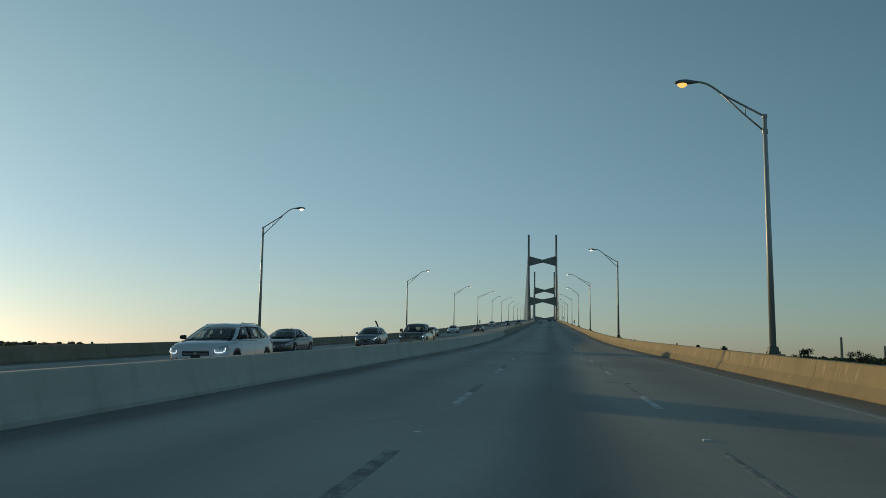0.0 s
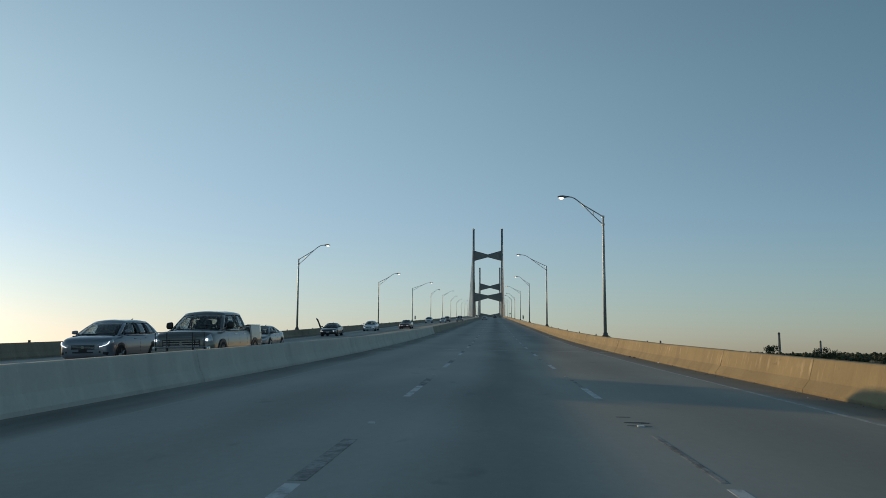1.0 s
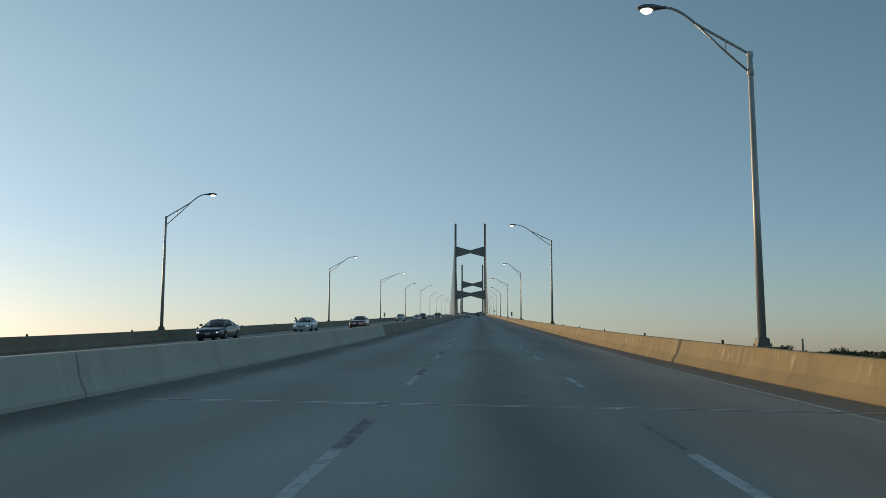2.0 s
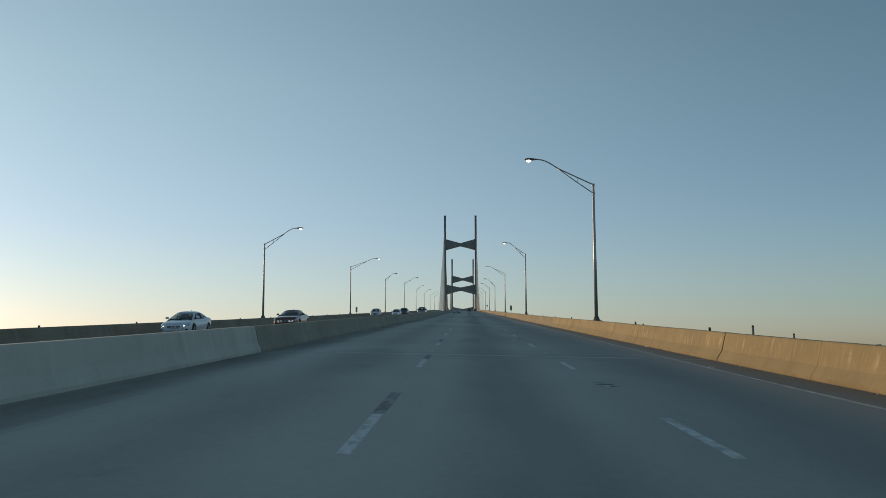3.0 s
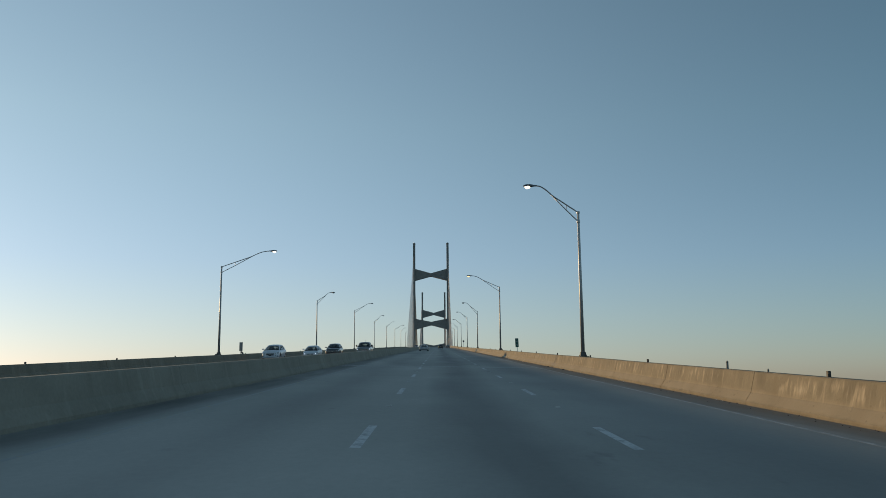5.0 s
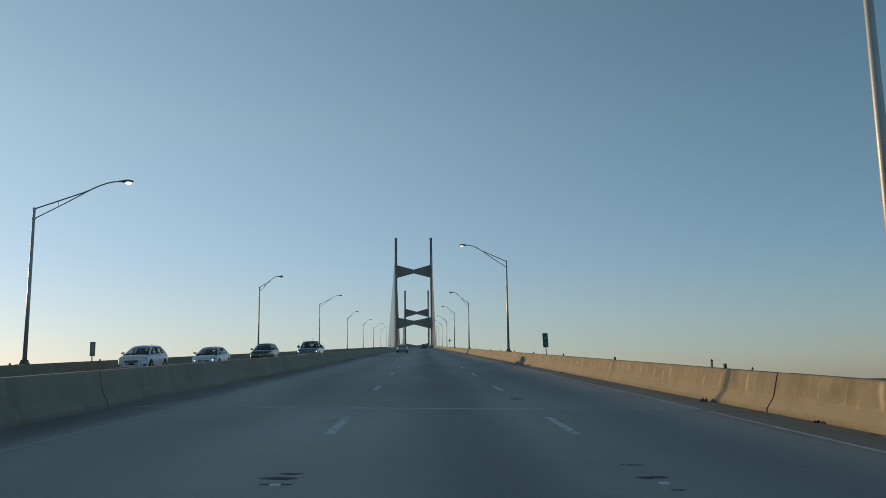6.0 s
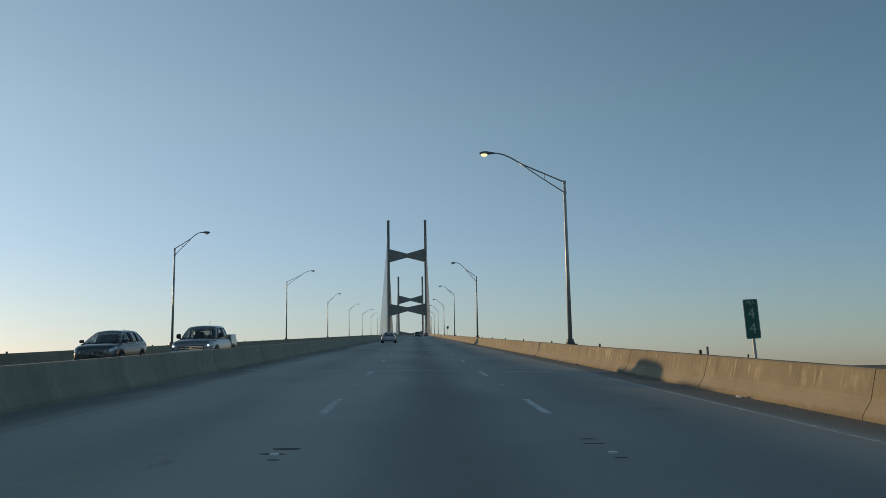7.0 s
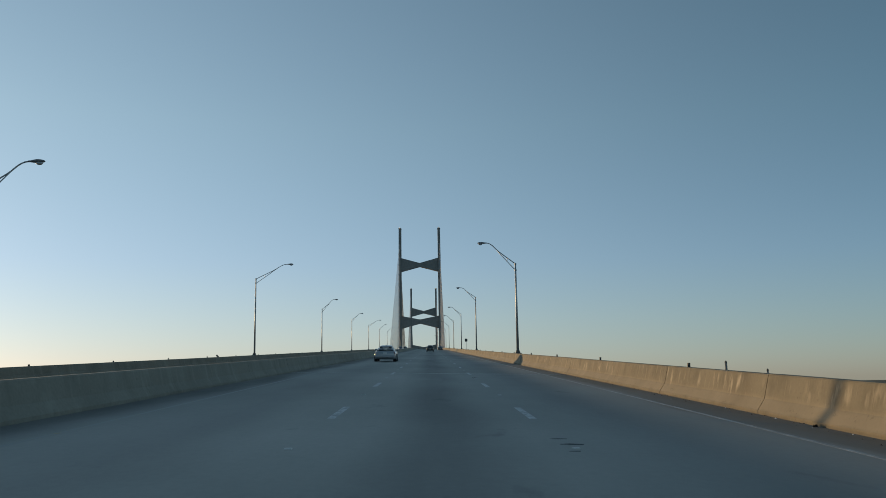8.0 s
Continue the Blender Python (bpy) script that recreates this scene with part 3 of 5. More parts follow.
def street_lamp(x, y, top, arm, up, lens, label):
    """A pole on the parapet with a two-tube truss arm that reaches over the road."""
    sx = -1 if x > 0 else 1
    base = (0.855 if x > 0 else 0.775) * parapet_height(y)
    ob = empty("street_lamp", pose(x, y, deck(x, y) + base), label, "street lamp", "lamps along the bridge")
    h = top - base - (CROSS - cross_fall(y)) * (abs(x) - 7.2)
    bm = bmesh.new()
    add_box(bm, (-0.20, -0.20, 0.0), (0.20, 0.20, 0.04), 0.01)
    rings = [[bm.verts.new((w * a, w * b, z)) for a, b in ((-1, -1), (1, -1), (1, 1), (-1, 1))] for z, w in ((0.039, 0.17), (0.07, 0.166), (0.20, 0.152), (0.24, 0.14), (0.255, 0.12))]
    for ra, rb in zip(rings, rings[1:]):
        for k in range(4):
            bm.faces.new((ra[k], ra[(k + 1) % 4], rb[(k + 1) % 4], rb[k]))
    bm.faces.new(rings[0]), bm.faces.new(rings[-1])
    part("base", bm, M_BASE, ob)
    for bx in (-0.183, 0.183):
        for by in (-0.183, 0.183):
            part("anchor_bolt", tube([(bx, by, 0.04), (bx, by, 0.075), (bx, by, 0.076), (bx, by, 0.10)], [0.028, 0.028, 0.014, 0.014], 6), M_POLE, ob)
    part("pole", tube([(0, 0, 0.2), (0, 0, h * 0.5), (0, 0, h - 0.04), (0, 0, h + 0.03)], [0.118, 0.095, 0.072, 0.05], 12), M_POLE, ob, smooth=True)
    reach = arm - 0.55
    pts = []
    for i in range(15):
        s = i / 14
        # straight rise that bends over to level near the head
        rise_here = up * (1.02 * s if s < 0.62 else 1.02 * 0.62 + (1 - 1.02 * 0.62) * math.sin((s - 0.62) / 0.38 * math.pi / 2))
        pts.append((sx * reach * s, 0, h - 0.05 + rise_here))
    part("upper_arm", tube(pts, 0.040, 8), M_POLE, ob, smooth=True)
    m = pts[9]
    part("lower_arm", tube([(0, 0, h - 0.62), (m[0] * 0.5, 0, (h - 0.62) * 0.5 + m[2] * 0.5 - 0.03), (m[0], 0, m[2] - 0.01)], 0.032, 8), M_POLE, ob, smooth=True)
    u = pts[4]
    part("strut", tube([(u[0], 0, u[2]), (u[0], 0, (h - 0.62) + (m[2] - h + 0.62) * u[0] / m[0])], 0.02, 6), M_POLE, ob)
    part("bracket", tube([(0, 0, h - 0.68), (0, 0, h - 0.54)], 0.10, 12), M_POLE, ob)
    part("bracket", tube([(0, 0, h - 0.12), (0, 0, h + 0.02)], 0.095, 12), M_POLE, ob)
    lamp_head(lens, ob, pts[-1], sx)
    # widened footing behind the parapet
    bm = boxed((EDGE + 0.002 - x if x > 0 else -0.30, -0.45, -0.95), (0.30 if x > 0 else -EDGE - 0.002 - x, 0.45, -0.004), 0.03)
    part("footing", bm, M_PARAPET if x > 0 else M_MEDIAN, ob)
    return ob


LIT = "tall grey steel street lamp, lit, with a truss arm"
UNLIT = "tall grey steel street lamp, unlit, with a truss arm"
ORANGE = "tall grey steel street lamp with an orange glow, on the parapet"
# y, pole top over the deck, arm, rise of the arm, lens, x where the pole stands further out
east = [(30.05, 9.38, 2.85, 1.34, M_ORANGE), (94.73, 9.37, 2.95, 1.45, M_LIT), (159.34, 9.74, 4.2, 1.72, M_LIT), (225.40, 9.54, 3.05, 1.68, M_LIT, 15.08),
        (290.00, 9.48, 4.27, 1.62, M_WARMLIT, 15.02), (353.97, 8.70, 3.05, 1.88, M_LENS), (418.04, 9.54, 2.9, 1.6, M_LENS)]
west = [(61.45, 9.50, 3.05, 1.5, M_LIT), (127.77, 8.72, 3.3, 1.62, M_LIT), (192.55, 8.62, 3.85, 1.7, M_LIT), (257.51, 9.47, 5.2, 1.55, M_LIT),
        (322.22, 9.52, 2.9, 1.48, M_LENS), (387.56, 10.49, 4.5, 1.85, M_LENS), (452.90, 9.52, 3.0, 2.0, M_LENS)]
for k in range(1, 11):
    east.append((417.91 + 64.6 * k, 9.55 + random.uniform(-0.3, 0.3), random.choice((2.8, 2.9, 4.1)), 1.7, M_LENS))
    west.append((452.96 + 65.15 * k, 9.65 + random.uniform(-0.3, 0.3), random.choice((2.8, 3.0, 4.2)), 1.75, M_LENS))
for side, x in ((east, 14.9), (west, -14.9)):
    for y, top, arm, up, lens, *outset in side:
        street_lamp(outset[0] if outset else x, y, top, arm, up, lens, UNLIT if lens is M_LENS else ORANGE if lens is M_ORANGE else LIT)

# ---- small posts on the parapets ----
def delineator(x, y, h, w, label, group):
    base = (0.855 if x > 0 else 0.775) * parapet_height(y)
    ob = empty("delineator", pose(x, y, deck(x, y) + base), label, "delineator", group)
    part("post", boxed((-w / 2, -w / 2, -0.002), (w / 2, w / 2, h), w * 0.12), M_DELIN, ob)
    part("reflector", boxed((-w * 0.4, -w / 2 - 0.008, h * 0.45), (w * 0.4, -w / 2 - 0.002, h * 0.85)), M_AMBER, ob)
    return ob


SHORT = "short dark reflector post fixed on the parapet top"
for y in [49.8 + 24 * k for k in range(-4, 2)] + [97.4 + 12.0 * k for k in range(9)] + [208.2, 220.3] + [232.5 + 12.15 * k for k in range(21)]:
    delineator(14.58, y, 0.12, 0.072, SHORT, "reflector posts on the sunlit parapet")
for k in range(-14, 24):
    delineator(-14.6, 206.9 + 12.1 * k, 0.10, 0.085, SHORT, "reflector posts on the far parapet")
for y in (77.1, 143.8):
    delineator(14.6, y, 0.06, 0.06, SHORT, "reflector posts on the sunlit parapet")


# ---- signs ----
def glyphs(text, size, material, parent, m):
    cu = bpy.data.curves.new("lettering", "FONT")
    cu.body, cu.size, cu.align_x, cu.align_y, cu.extrude = text, size, "CENTER", "CENTER", 0.0015
    tmp = bpy.data.objects.new("lettering", cu)
    scene.collection.objects.link(tmp)
    bpy.context.view_layer.update()
    me = bpy.data.meshes.new_from_object(tmp.evaluated_get(bpy.context.evaluated_depsgraph_get()))
    bpy.data.objects.remove(tmp)
    me.materials.clear()
    me.materials.append(material)
    me.transform(m)
    ob = new("lettering", me)
    ob.parent = parent
    return ob


def rounded_plate(w, h, r, y0, y1):
    bm = bmesh.new()
    pts = []
    for cx, cz, a0 in ((w / 2 - r, h / 2 - r, 0), (-w / 2 + r, h / 2 - r, 90), (-w / 2 + r, -h / 2 + r, 180), (w / 2 - r, -h / 2 + r, 270)):
        for k in range(6):
            a = radians(a0 + 18 * k)
            pts.append((cx + r * math.cos(a), cz + r * math.sin(a)))
    front, back = [bm.verts.new((x, y0, z)) for x, z in pts], [bm.verts.new((x, y1, z)) for x, z in pts]
    bm.faces.new(front), bm.faces.new(back)
    for i in range(len(pts)):
        j = (i + 1) % len(pts)
        bm.faces.new((front[i], front[j], back[j], back[i]))
    return bm


def mile_sign(x, y, top, facing, w=0.36, h=0.95):
    """A narrow green plate with two stacked figures on a steel post behind the parapet."""
    ob = empty("mile_sign", pose(x, y, deck(x, y) + top - h / 2, 0, -2.5 if facing else 0, 0 if facing else 180), "narrow green mile sign on a steel post behind the parapet" if facing else "narrow mile sign seen from behind, dark, on a post", "road sign", "mile signs")
    plate = part("plate", rounded_plate(w, h, 0.035, -0.004, 0.0), M_ALU, ob)
    part("border", rounded_plate(w - 0.012, h - 0.012, 0.032, -0.006, -0.0045), M_SIGNWHITE, plate)
    part("face", rounded_plate(w - 0.04, h - 0.04, 0.025, -0.008, -0.0062), M_GREEN, plate)
    turn = Matrix.Rotation(radians(90), 4, "X")
    for text, size, z in (("MILE", 0.105, 0.39), ("4", 0.36, 0.12), ("4", 0.36, -0.235)):
        glyphs(text, size, M_SIGNWHITE, plate, Matrix.Translation((0, -0.010, z)) @ turn)
    part("post", boxed((-0.03, 0.004, -top - 0.1 + h / 2), (0.03, 0.05, h / 2 - 0.05)), M_POLE, ob)
    reach = abs(x) - EDGE
    for z in (0.25, 0.6):
        part("bracket", boxed((-reach, 0.01, -top + h / 2 + z), (-0.03, 0.045, -top + h / 2 + z + 0.05)), M_POLE, ob)
    for z in (0.25, -0.25):
        part("bolt", tube([(0, -0.010, z + 0.09), (0, -0.004, z + 0.09)], 0.012, 8), M_STEEL, ob)
    return ob


mile_sign(15.07, 266.6, 2.21, True)
mile_sign(-15.05, 267.2, 2.02, False)
ob = empty("small_sign", pose(15.0, 458.5, deck(15, 458.5)), "small square grey sign on a thin post behind the parapet", "road sign")
part("plate", rounded_plate(0.52, 0.62, 0.04, -0.004, 0.0), M_DELIN, ob).location.z = 2.75
part("post", boxed((-0.035, 0.002, -0.3), (0.035, 0.05, 2.9)), M_POLE, ob)
part("bracket", boxed((-0.28, 0.01, 0.4), (-0.03, 0.045, 0.46)), M_POLE, ob)


# ---- cable-stayed towers ----
LEG_X = 15.75


def bowtie(y, z_side_top, z_mid_top, z_mid_low, z_side_low, depth):
    """A cross beam that narrows to its middle."""
    bm = bmesh.new()
    xs = LEG_X - 1.1
    outline = [(-xs, z_side_top), (-0.35, z_mid_top), (0.35, z_mid_top), (xs, z_side_top), (xs, z_side_low), (0.35, z_mid_low), (-0.35, z_mid_low), (-xs, z_side_low)]
    a = [bm.verts.new((x, y - depth / 2, z)) for x, z in outline]
    b = [bm.verts.new((x, y + depth / 2, z)) for x, z in outline]
    bm.faces.new(a), bm.faces.new(b)
    for i in range(8):
        j = (i + 1) % 8
        bm.faces.new((a[i], a[j], b[j], b[i]))
    return bm


def bridge_tower(y, lift=0.0):
    z0 = zr(y) + lift
    ob = empty("bridge_tower", pose(0, y, GROUND_Z), "tall grey concrete twin-leg bridge tower with bow-tie beams", "bridge tower", "bridge towers")
    off = -GROUND_Z
    for sx in (-1, 1):
        bm = bmesh.new()
        for (za, wa, da), (zb, wb, db) in zip([(-0.5, 2.1, 4.0), (z0 + off, 1.3, 3.2)], [(z0 + off, 1.3, 3.2), (z0 + off + 94.0, 0.98, 2.6)]):
            va = [bm.verts.new((sx * LEG_X * 0.985 + a * wa, b * da, za)) for a, b in ((-1, -1), (1, -1), (1, 1), (-1, 1))]
            vb = [bm.verts.new((sx * LEG_X * (0.985 if zb < z0 + off + 50 else 0.965) + a * wb, b * db, zb)) for a, b in ((-1, -1), (1, -1), (1, 1), (-1, 1))]
            for i in range(4):
                bm.faces.new((va[i], va[(i + 1) % 4], vb[(i + 1) % 4], vb[i]))
            bm.faces.new(va), bm.faces.new(vb)
        part("leg", bm, M_TOWER, ob)
        for face in (-1, 1):
            bm = bmesh.new()
            for zb, zc in ((z0 + off + 4, z0 + off + 15), (z0 + off + 27, z0 + off + 59), (z0 + off + 72, z0 + off + 92)):
                half = 1.3 - 0.32 * (zb - z0 - off) / 94
                deep = 3.2 - 0.6 * (zb - z0 - off) / 94
                add_box(bm, (sx * LEG_X * 0.978 - half * 0.45, face * deep - 0.12, zb), (sx * LEG_X * 0.972 + half * 0.45, face * deep + 0.12, zc))
            part("face_rib", bm, M_TOWER, ob)
        part("leg_cap", boxed((sx * LEG_X * 0.965 - 1.15, -2.8, z0 + off + 93.4), (sx * LEG_X * 0.965 + 1.15, 2.8, z0 + off + 94.1), 0.1), M_TOWER, ob)
        part("beacon", tube([(sx * LEG_X * 0.965, 0, z0 + off + 93.9), (sx * LEG_X * 0.965, 0, z0 + off + 95.0)], 0.35, 8), M_HEAD, ob)
    part("cross_beam", bowtie(0, z0 + off + 70.6, z0 + off + 66.6, z0 + off + 63.6, z0 + off + 59.8, 4.0), M_TOWER, ob)
    part("cross_beam", bowtie(0, z0 + off + 25.4, z0 + off + 22.6, z0 + off + 19.4, z0 + off + 15.6, 4.0), M_TOWER, ob)
    return ob


for ty in (921.0, 1296.0):
    bridge_tower(ty, 2.8 if ty < 1000 else -2.7)
    for sx in (-1, 1):
        for way in (-1, 1):
            for k in range(21):
                foot = 13.0 + 7.3 * k
                y1 = ty + way * foot
                h = 12.0 + 3.5 * k
                x = sx * (LEG_X + 0.25)
                a = Vector((x * 0.975, ty + way * 1.6, zr(ty) + h + 3))
                b = Vector((x, y1, deck(x, y1) + 0.1))
                tagged(part("stay_cable", tube([a, b], 0.085, 6), M_CABLE), "straight pale grey stay cable from tower to deck", "stay cable", "stay cables")


# ---- trees ----
def leaves(bm, centre, radius, count, size, squash=0.8):
    for _ in range(count):
        d = Vector((random.gauss(0, 1), random.gauss(0, 1), random.gauss(0, 1))).normalized() * radius * random.uniform(0.35, 1.0)
        d.z *= squash
        p = Vector(centre) + d
        n = Vector((random.gauss(0, 1), random.gauss(0, 1), random.gauss(0, 1))).normalized()
        u = n.orthogonal().normalized() * size * random.uniform(0.6, 1.3)
        w = n.cross(u).normalized() * size * random.uniform(0.4, 0.9)
        bm.faces.new([bm.verts.new(p + q) for q in (-u, -w, u, w)])


def tree(x, y, height, spread, material, label, density=190):
    z = GROUND_Z - 0.3
    ob = empty("tree", pose(x, y, z), label, "tree", "trees beside the bridge")
    bm = bmesh.new()
    add_tube(bm, [(0, 0, 0), (0.15, 0.1, height * 0.35), (0.1, 0.2, height * 0.8)], [height * 0.022, height * 0.015, height * 0.004], 8)
    tips = []
    for k in range(9):
        a, s = k * 2.4 + random.random(), random.uniform(0.35, 0.75)
        tip = (math.cos(a) * spread * random.uniform(0.5, 0.95), math.sin(a) * spread * random.uniform(0.5, 0.95), height * (s + 0.2))
        add_tube(bm, [(0.1, 0.1, height * s * 0.8), (tip[0] * 0.5, tip[1] * 0.5, height * (s * 0.9 + 0.08)), tip], [height * 0.008, height * 0.005, height * 0.002], 6)
        tips.append(tip)
    part("trunk", bm, M_BARK, ob)
    bm = bmesh.new()
    for tip in tips + [(0, 0, height * 0.9), (0.5, -0.4, height * 0.78)]:
        leaves(bm, tip, spread * random.uniform(0.28, 0.5), density, height * 0.015)
    part("crown", bm, material, ob)


tree(113.3, 366, 19.6, 4.6, M_LEAF, "dark leafy tree standing alone beyond the parapet")
tree(139.6, 379, 19.2, 5.2, M_LEAF, "broad dark tree beyond the parapet, uneven crown")
tree(89, 493, 20.0, 4.0, M_LEAF, "dark leafy tree standing alone beyond the parapet")
ob = empty("junction_box", pose(14.57, 36.6, deck(14.57, 36.6) + 0.773), "small dark junction box on the parapet top", "junction box")
part("box", boxed((-0.12, -0.16, -0.002), (0.12, 0.16, 0.10), 0.02), M_DELIN, ob)
part("cap", boxed((-0.06, -0.06, 0.099), (0.06, 0.06, 0.16), 0.015), M_DELIN, ob)


ob = empty("wire_tangle", pose(14.57, 42.8, deck(14.57, 42.8) + 0.773), "tangle of dark wire and rag on the parapet top", "debris")
for k in range(7):
    a = 0.9 * k
    loop = [(0.02 * math.cos(a + q) + 0.05 * math.cos(q), 0.20 * math.sin(q + a) * (0.5 + 0.08 * k), 0.012 + 0.05 * (1 + math.sin(2 * q + a))) for q in [2 * math.pi * i / 10 for i in range(9)]]
    part("wire", tube(loop, 0.012, 5), M_DELIN, ob)


ICO = [Vector(v).normalized() for v in ((-1, 1.618, 0), (1, 1.618, 0), (-1, -1.618, 0), (1, -1.618, 0), (0, -1, 1.618), (0, 1, 1.618), (0, -1, -1.618), (0, 1, -1.618), (1.618, 0, -1), (1.618, 0, 1), (-1.618, 0, -1), (-1.618, 0, 1))]
ICO_FACES = [(a, b, c) for a in range(12) for b in range(a) for c in range(b) if all((ICO[p] - ICO[q]).length < 1.1 for p, q in ((a, b), (b, c), (a, c)))]


def forest(name, spots, height, label, material, count, leaf):
    """Many trees far off: thin stems, uneven clumps with a dense heart and a fringe of leaves."""
    bm = bmesh.new()
    for x, y, k in spots:
        h = height * k
        add_tube(bm, [(x, y, GROUND_Z - 0.5), (x, y, GROUND_Z + h * 0.7)], [0.3, 0.12], 5, caps=False)
        for _ in range(6):
            c = Vector((x + random.gauss(0, h * 0.15), y + random.gauss(0, h * 0.15), GROUND_Z + h * random.uniform(0.40, 0.87)))
            r = h * random.uniform(0.11, 0.17)
            ring = [bm.verts.new(c + Vector((v.x, v.y, v.z * 0.8)) * r * random.uniform(0.7, 0.95)) for v in ICO]
            for f in ICO_FACES:
                bm.faces.new([ring[q] for q in f])
            leaves(bm, c, r, count, h * leaf)
    return tagged(part(name, bm, material), label, "forest", kind="stuff")


spots = [(random.uniform(-480, -300), random.uniform(120, 1000), random.uniform(0.88, 1.04)) for _ in range(1100)]
forest("west_woods", spots, 20.6, "dense dark woods west of the bridge", M_LEAF_WARM, 44, 0.017)
spots = []
for _ in range(1700):
    d, a = random.uniform(900, 1500), radians(random.uniform(5, 62))
    spots.append((d * math.sin(a), d * math.cos(a), random.uniform(0.7, 1.15)))
forest("east_woods", spots, 14.8, "low dark woods along the horizon east of the bridge", M_LEAF, 26, 0.03)
for x, y, h, r in ((1314, 3950, 97, 5.6), (1512, 3986, 60, 4.6)):
    ob = empty("chimney", pose(x, y, GROUND_Z - 1), "distant slim industrial chimney on the horizon", "chimney", "chimneys on the horizon")
    part("stack", tube([(0, 0, 0), (0, 0, h * 0.6), (0, 0, h)], [r * 1.2, r, r * 0.9], 16), M_TOWER, ob)
    part("rim", tube([(0, 0, h - 3), (0, 0, h + 1.5)], [r * 1.05, r * 1.0], 16), M_DELIN, ob)
    part("flue", tube([(0, 0, h), (0, 0, h + 5.5)], [r * 0.6, r * 0.5], 12), M_TOWER, ob)


# ---- far crane on the west shore ----
crane = empty("crane", pose(-322, 1674, GROUND_Z - 1), "distant dark harbour crane with a leaning boom and hooked tip", "crane")
part("pedestal", tube([(0, 0, 0), (0, 0, 9), (0, 0, 9.2), (0, 0, 11)], [2.6, 2.2, 3.4, 3.4], 10), M_DELIN, crane)
part("cab", boxed((-3.2, -3.0, 10.9), (3.4, 3.0, 16), 0.3), M_DELIN, crane)
part("boom", tube([(0, 0, 15), (-9, 0, 38), (-18, 0, 60), (-22.5, 0, 71.5)], [1.5, 1.9, 1.8, 1.5], 6), M_DELIN, crane)
part("boom_tip", tube([(-22.5, 0, 71), (-24.2, 0, 75.0), (-26.6, 0, 77.4)], [1.5, 1.7, 1.2], 6), M_DELIN, crane)

# ---- vehicles ----
def car_paint(name, colour, metal=0.3):
    return plain_mat(name, colour, 0.32, metal, 0.8, 0.08)


def window_glass():
    n = Nodes("tinted_window_glass", 0.02)
    n.colour((0.56, 0.60, 0.60))
    n.p.inputs["Transmission Weight"].default_value = 0.92
    n.p.inputs["IOR"].default_value = 1.3
    return n.mat


M_GLASS = window_glass()
M_SCREEN = plain_mat("dark_windscreen_glass", (0.46, 0.50, 0.50), 0.02, 0.0, 0.0)
M_SCREEN.node_tree.nodes["Principled BSDF"].inputs["Transmission Weight"].default_value = 0.94
M_SCREEN.node_tree.nodes["Principled BSDF"].inputs["IOR"].default_value = 1.3
M_PRIVACY = plain_mat("dark_privacy_glass", (0.012, 0.014, 0.016), 0.04, 0.0, 1.0)
M_TRIM = plain_mat("black_plastic_trim", (0.018, 0.018, 0.02), 0.5)
M_SEAT = plain_mat("dark_seat_cloth", (0.03, 0.03, 0.032), 0.9)
M_RIM = plain_mat("alloy_rim", (0.45, 0.46, 0.47), 0.3, 0.9)
M_CHROME = plain_mat("chrome", (0.7, 0.71, 0.72), 0.12, 1.0)
M_LAMPGLASS = plain_mat("clear_lamp_glass", (0.5, 0.52, 0.55), 0.08, 0.3, 1.0)
M_DRL = glow_mat("white_headlight", (0.97, 0.97, 1.0), 1.0)
M_TAIL = plain_mat("red_tail_lamp", (0.12, 0.02, 0.02), 0.15, 0.0, 1.0)
M_PLATE = plain_mat("plain_plate", (0.6, 0.6, 0.58), 0.5)
WHITE_PAINT = car_paint("white_car_paint", (0.64, 0.68, 0.74), 0.0)
SILVER_PAINT = car_paint("silver_car_paint", (0.22, 0.24, 0.28), 0.4)
GREY_PAINT = car_paint("graphite_car_paint", (0.07, 0.075, 0.08), 0.4)
BLACK_PAINT = car_paint("black_car_paint", (0.018, 0.019, 0.021), 0.2)
BROWN_PAINT = car_paint("grey_brown_car_paint", (0.17, 0.165, 0.155), 0.5)
PEWTER_PAINT = car_paint("pewter_car_paint", (0.20, 0.205, 0.21), 0.5)
DARK_SILVER_PAINT = car_paint("dark_silver_car_paint", (0.19, 0.20, 0.215), 0.4)
LIGHT_PAINT = car_paint("light_silver_car_paint", (0.31, 0.33, 0.355), 0.3)
RED_PAINT = car_paint("dark_red_car_paint", (0.13, 0.055, 0.046), 0.3)

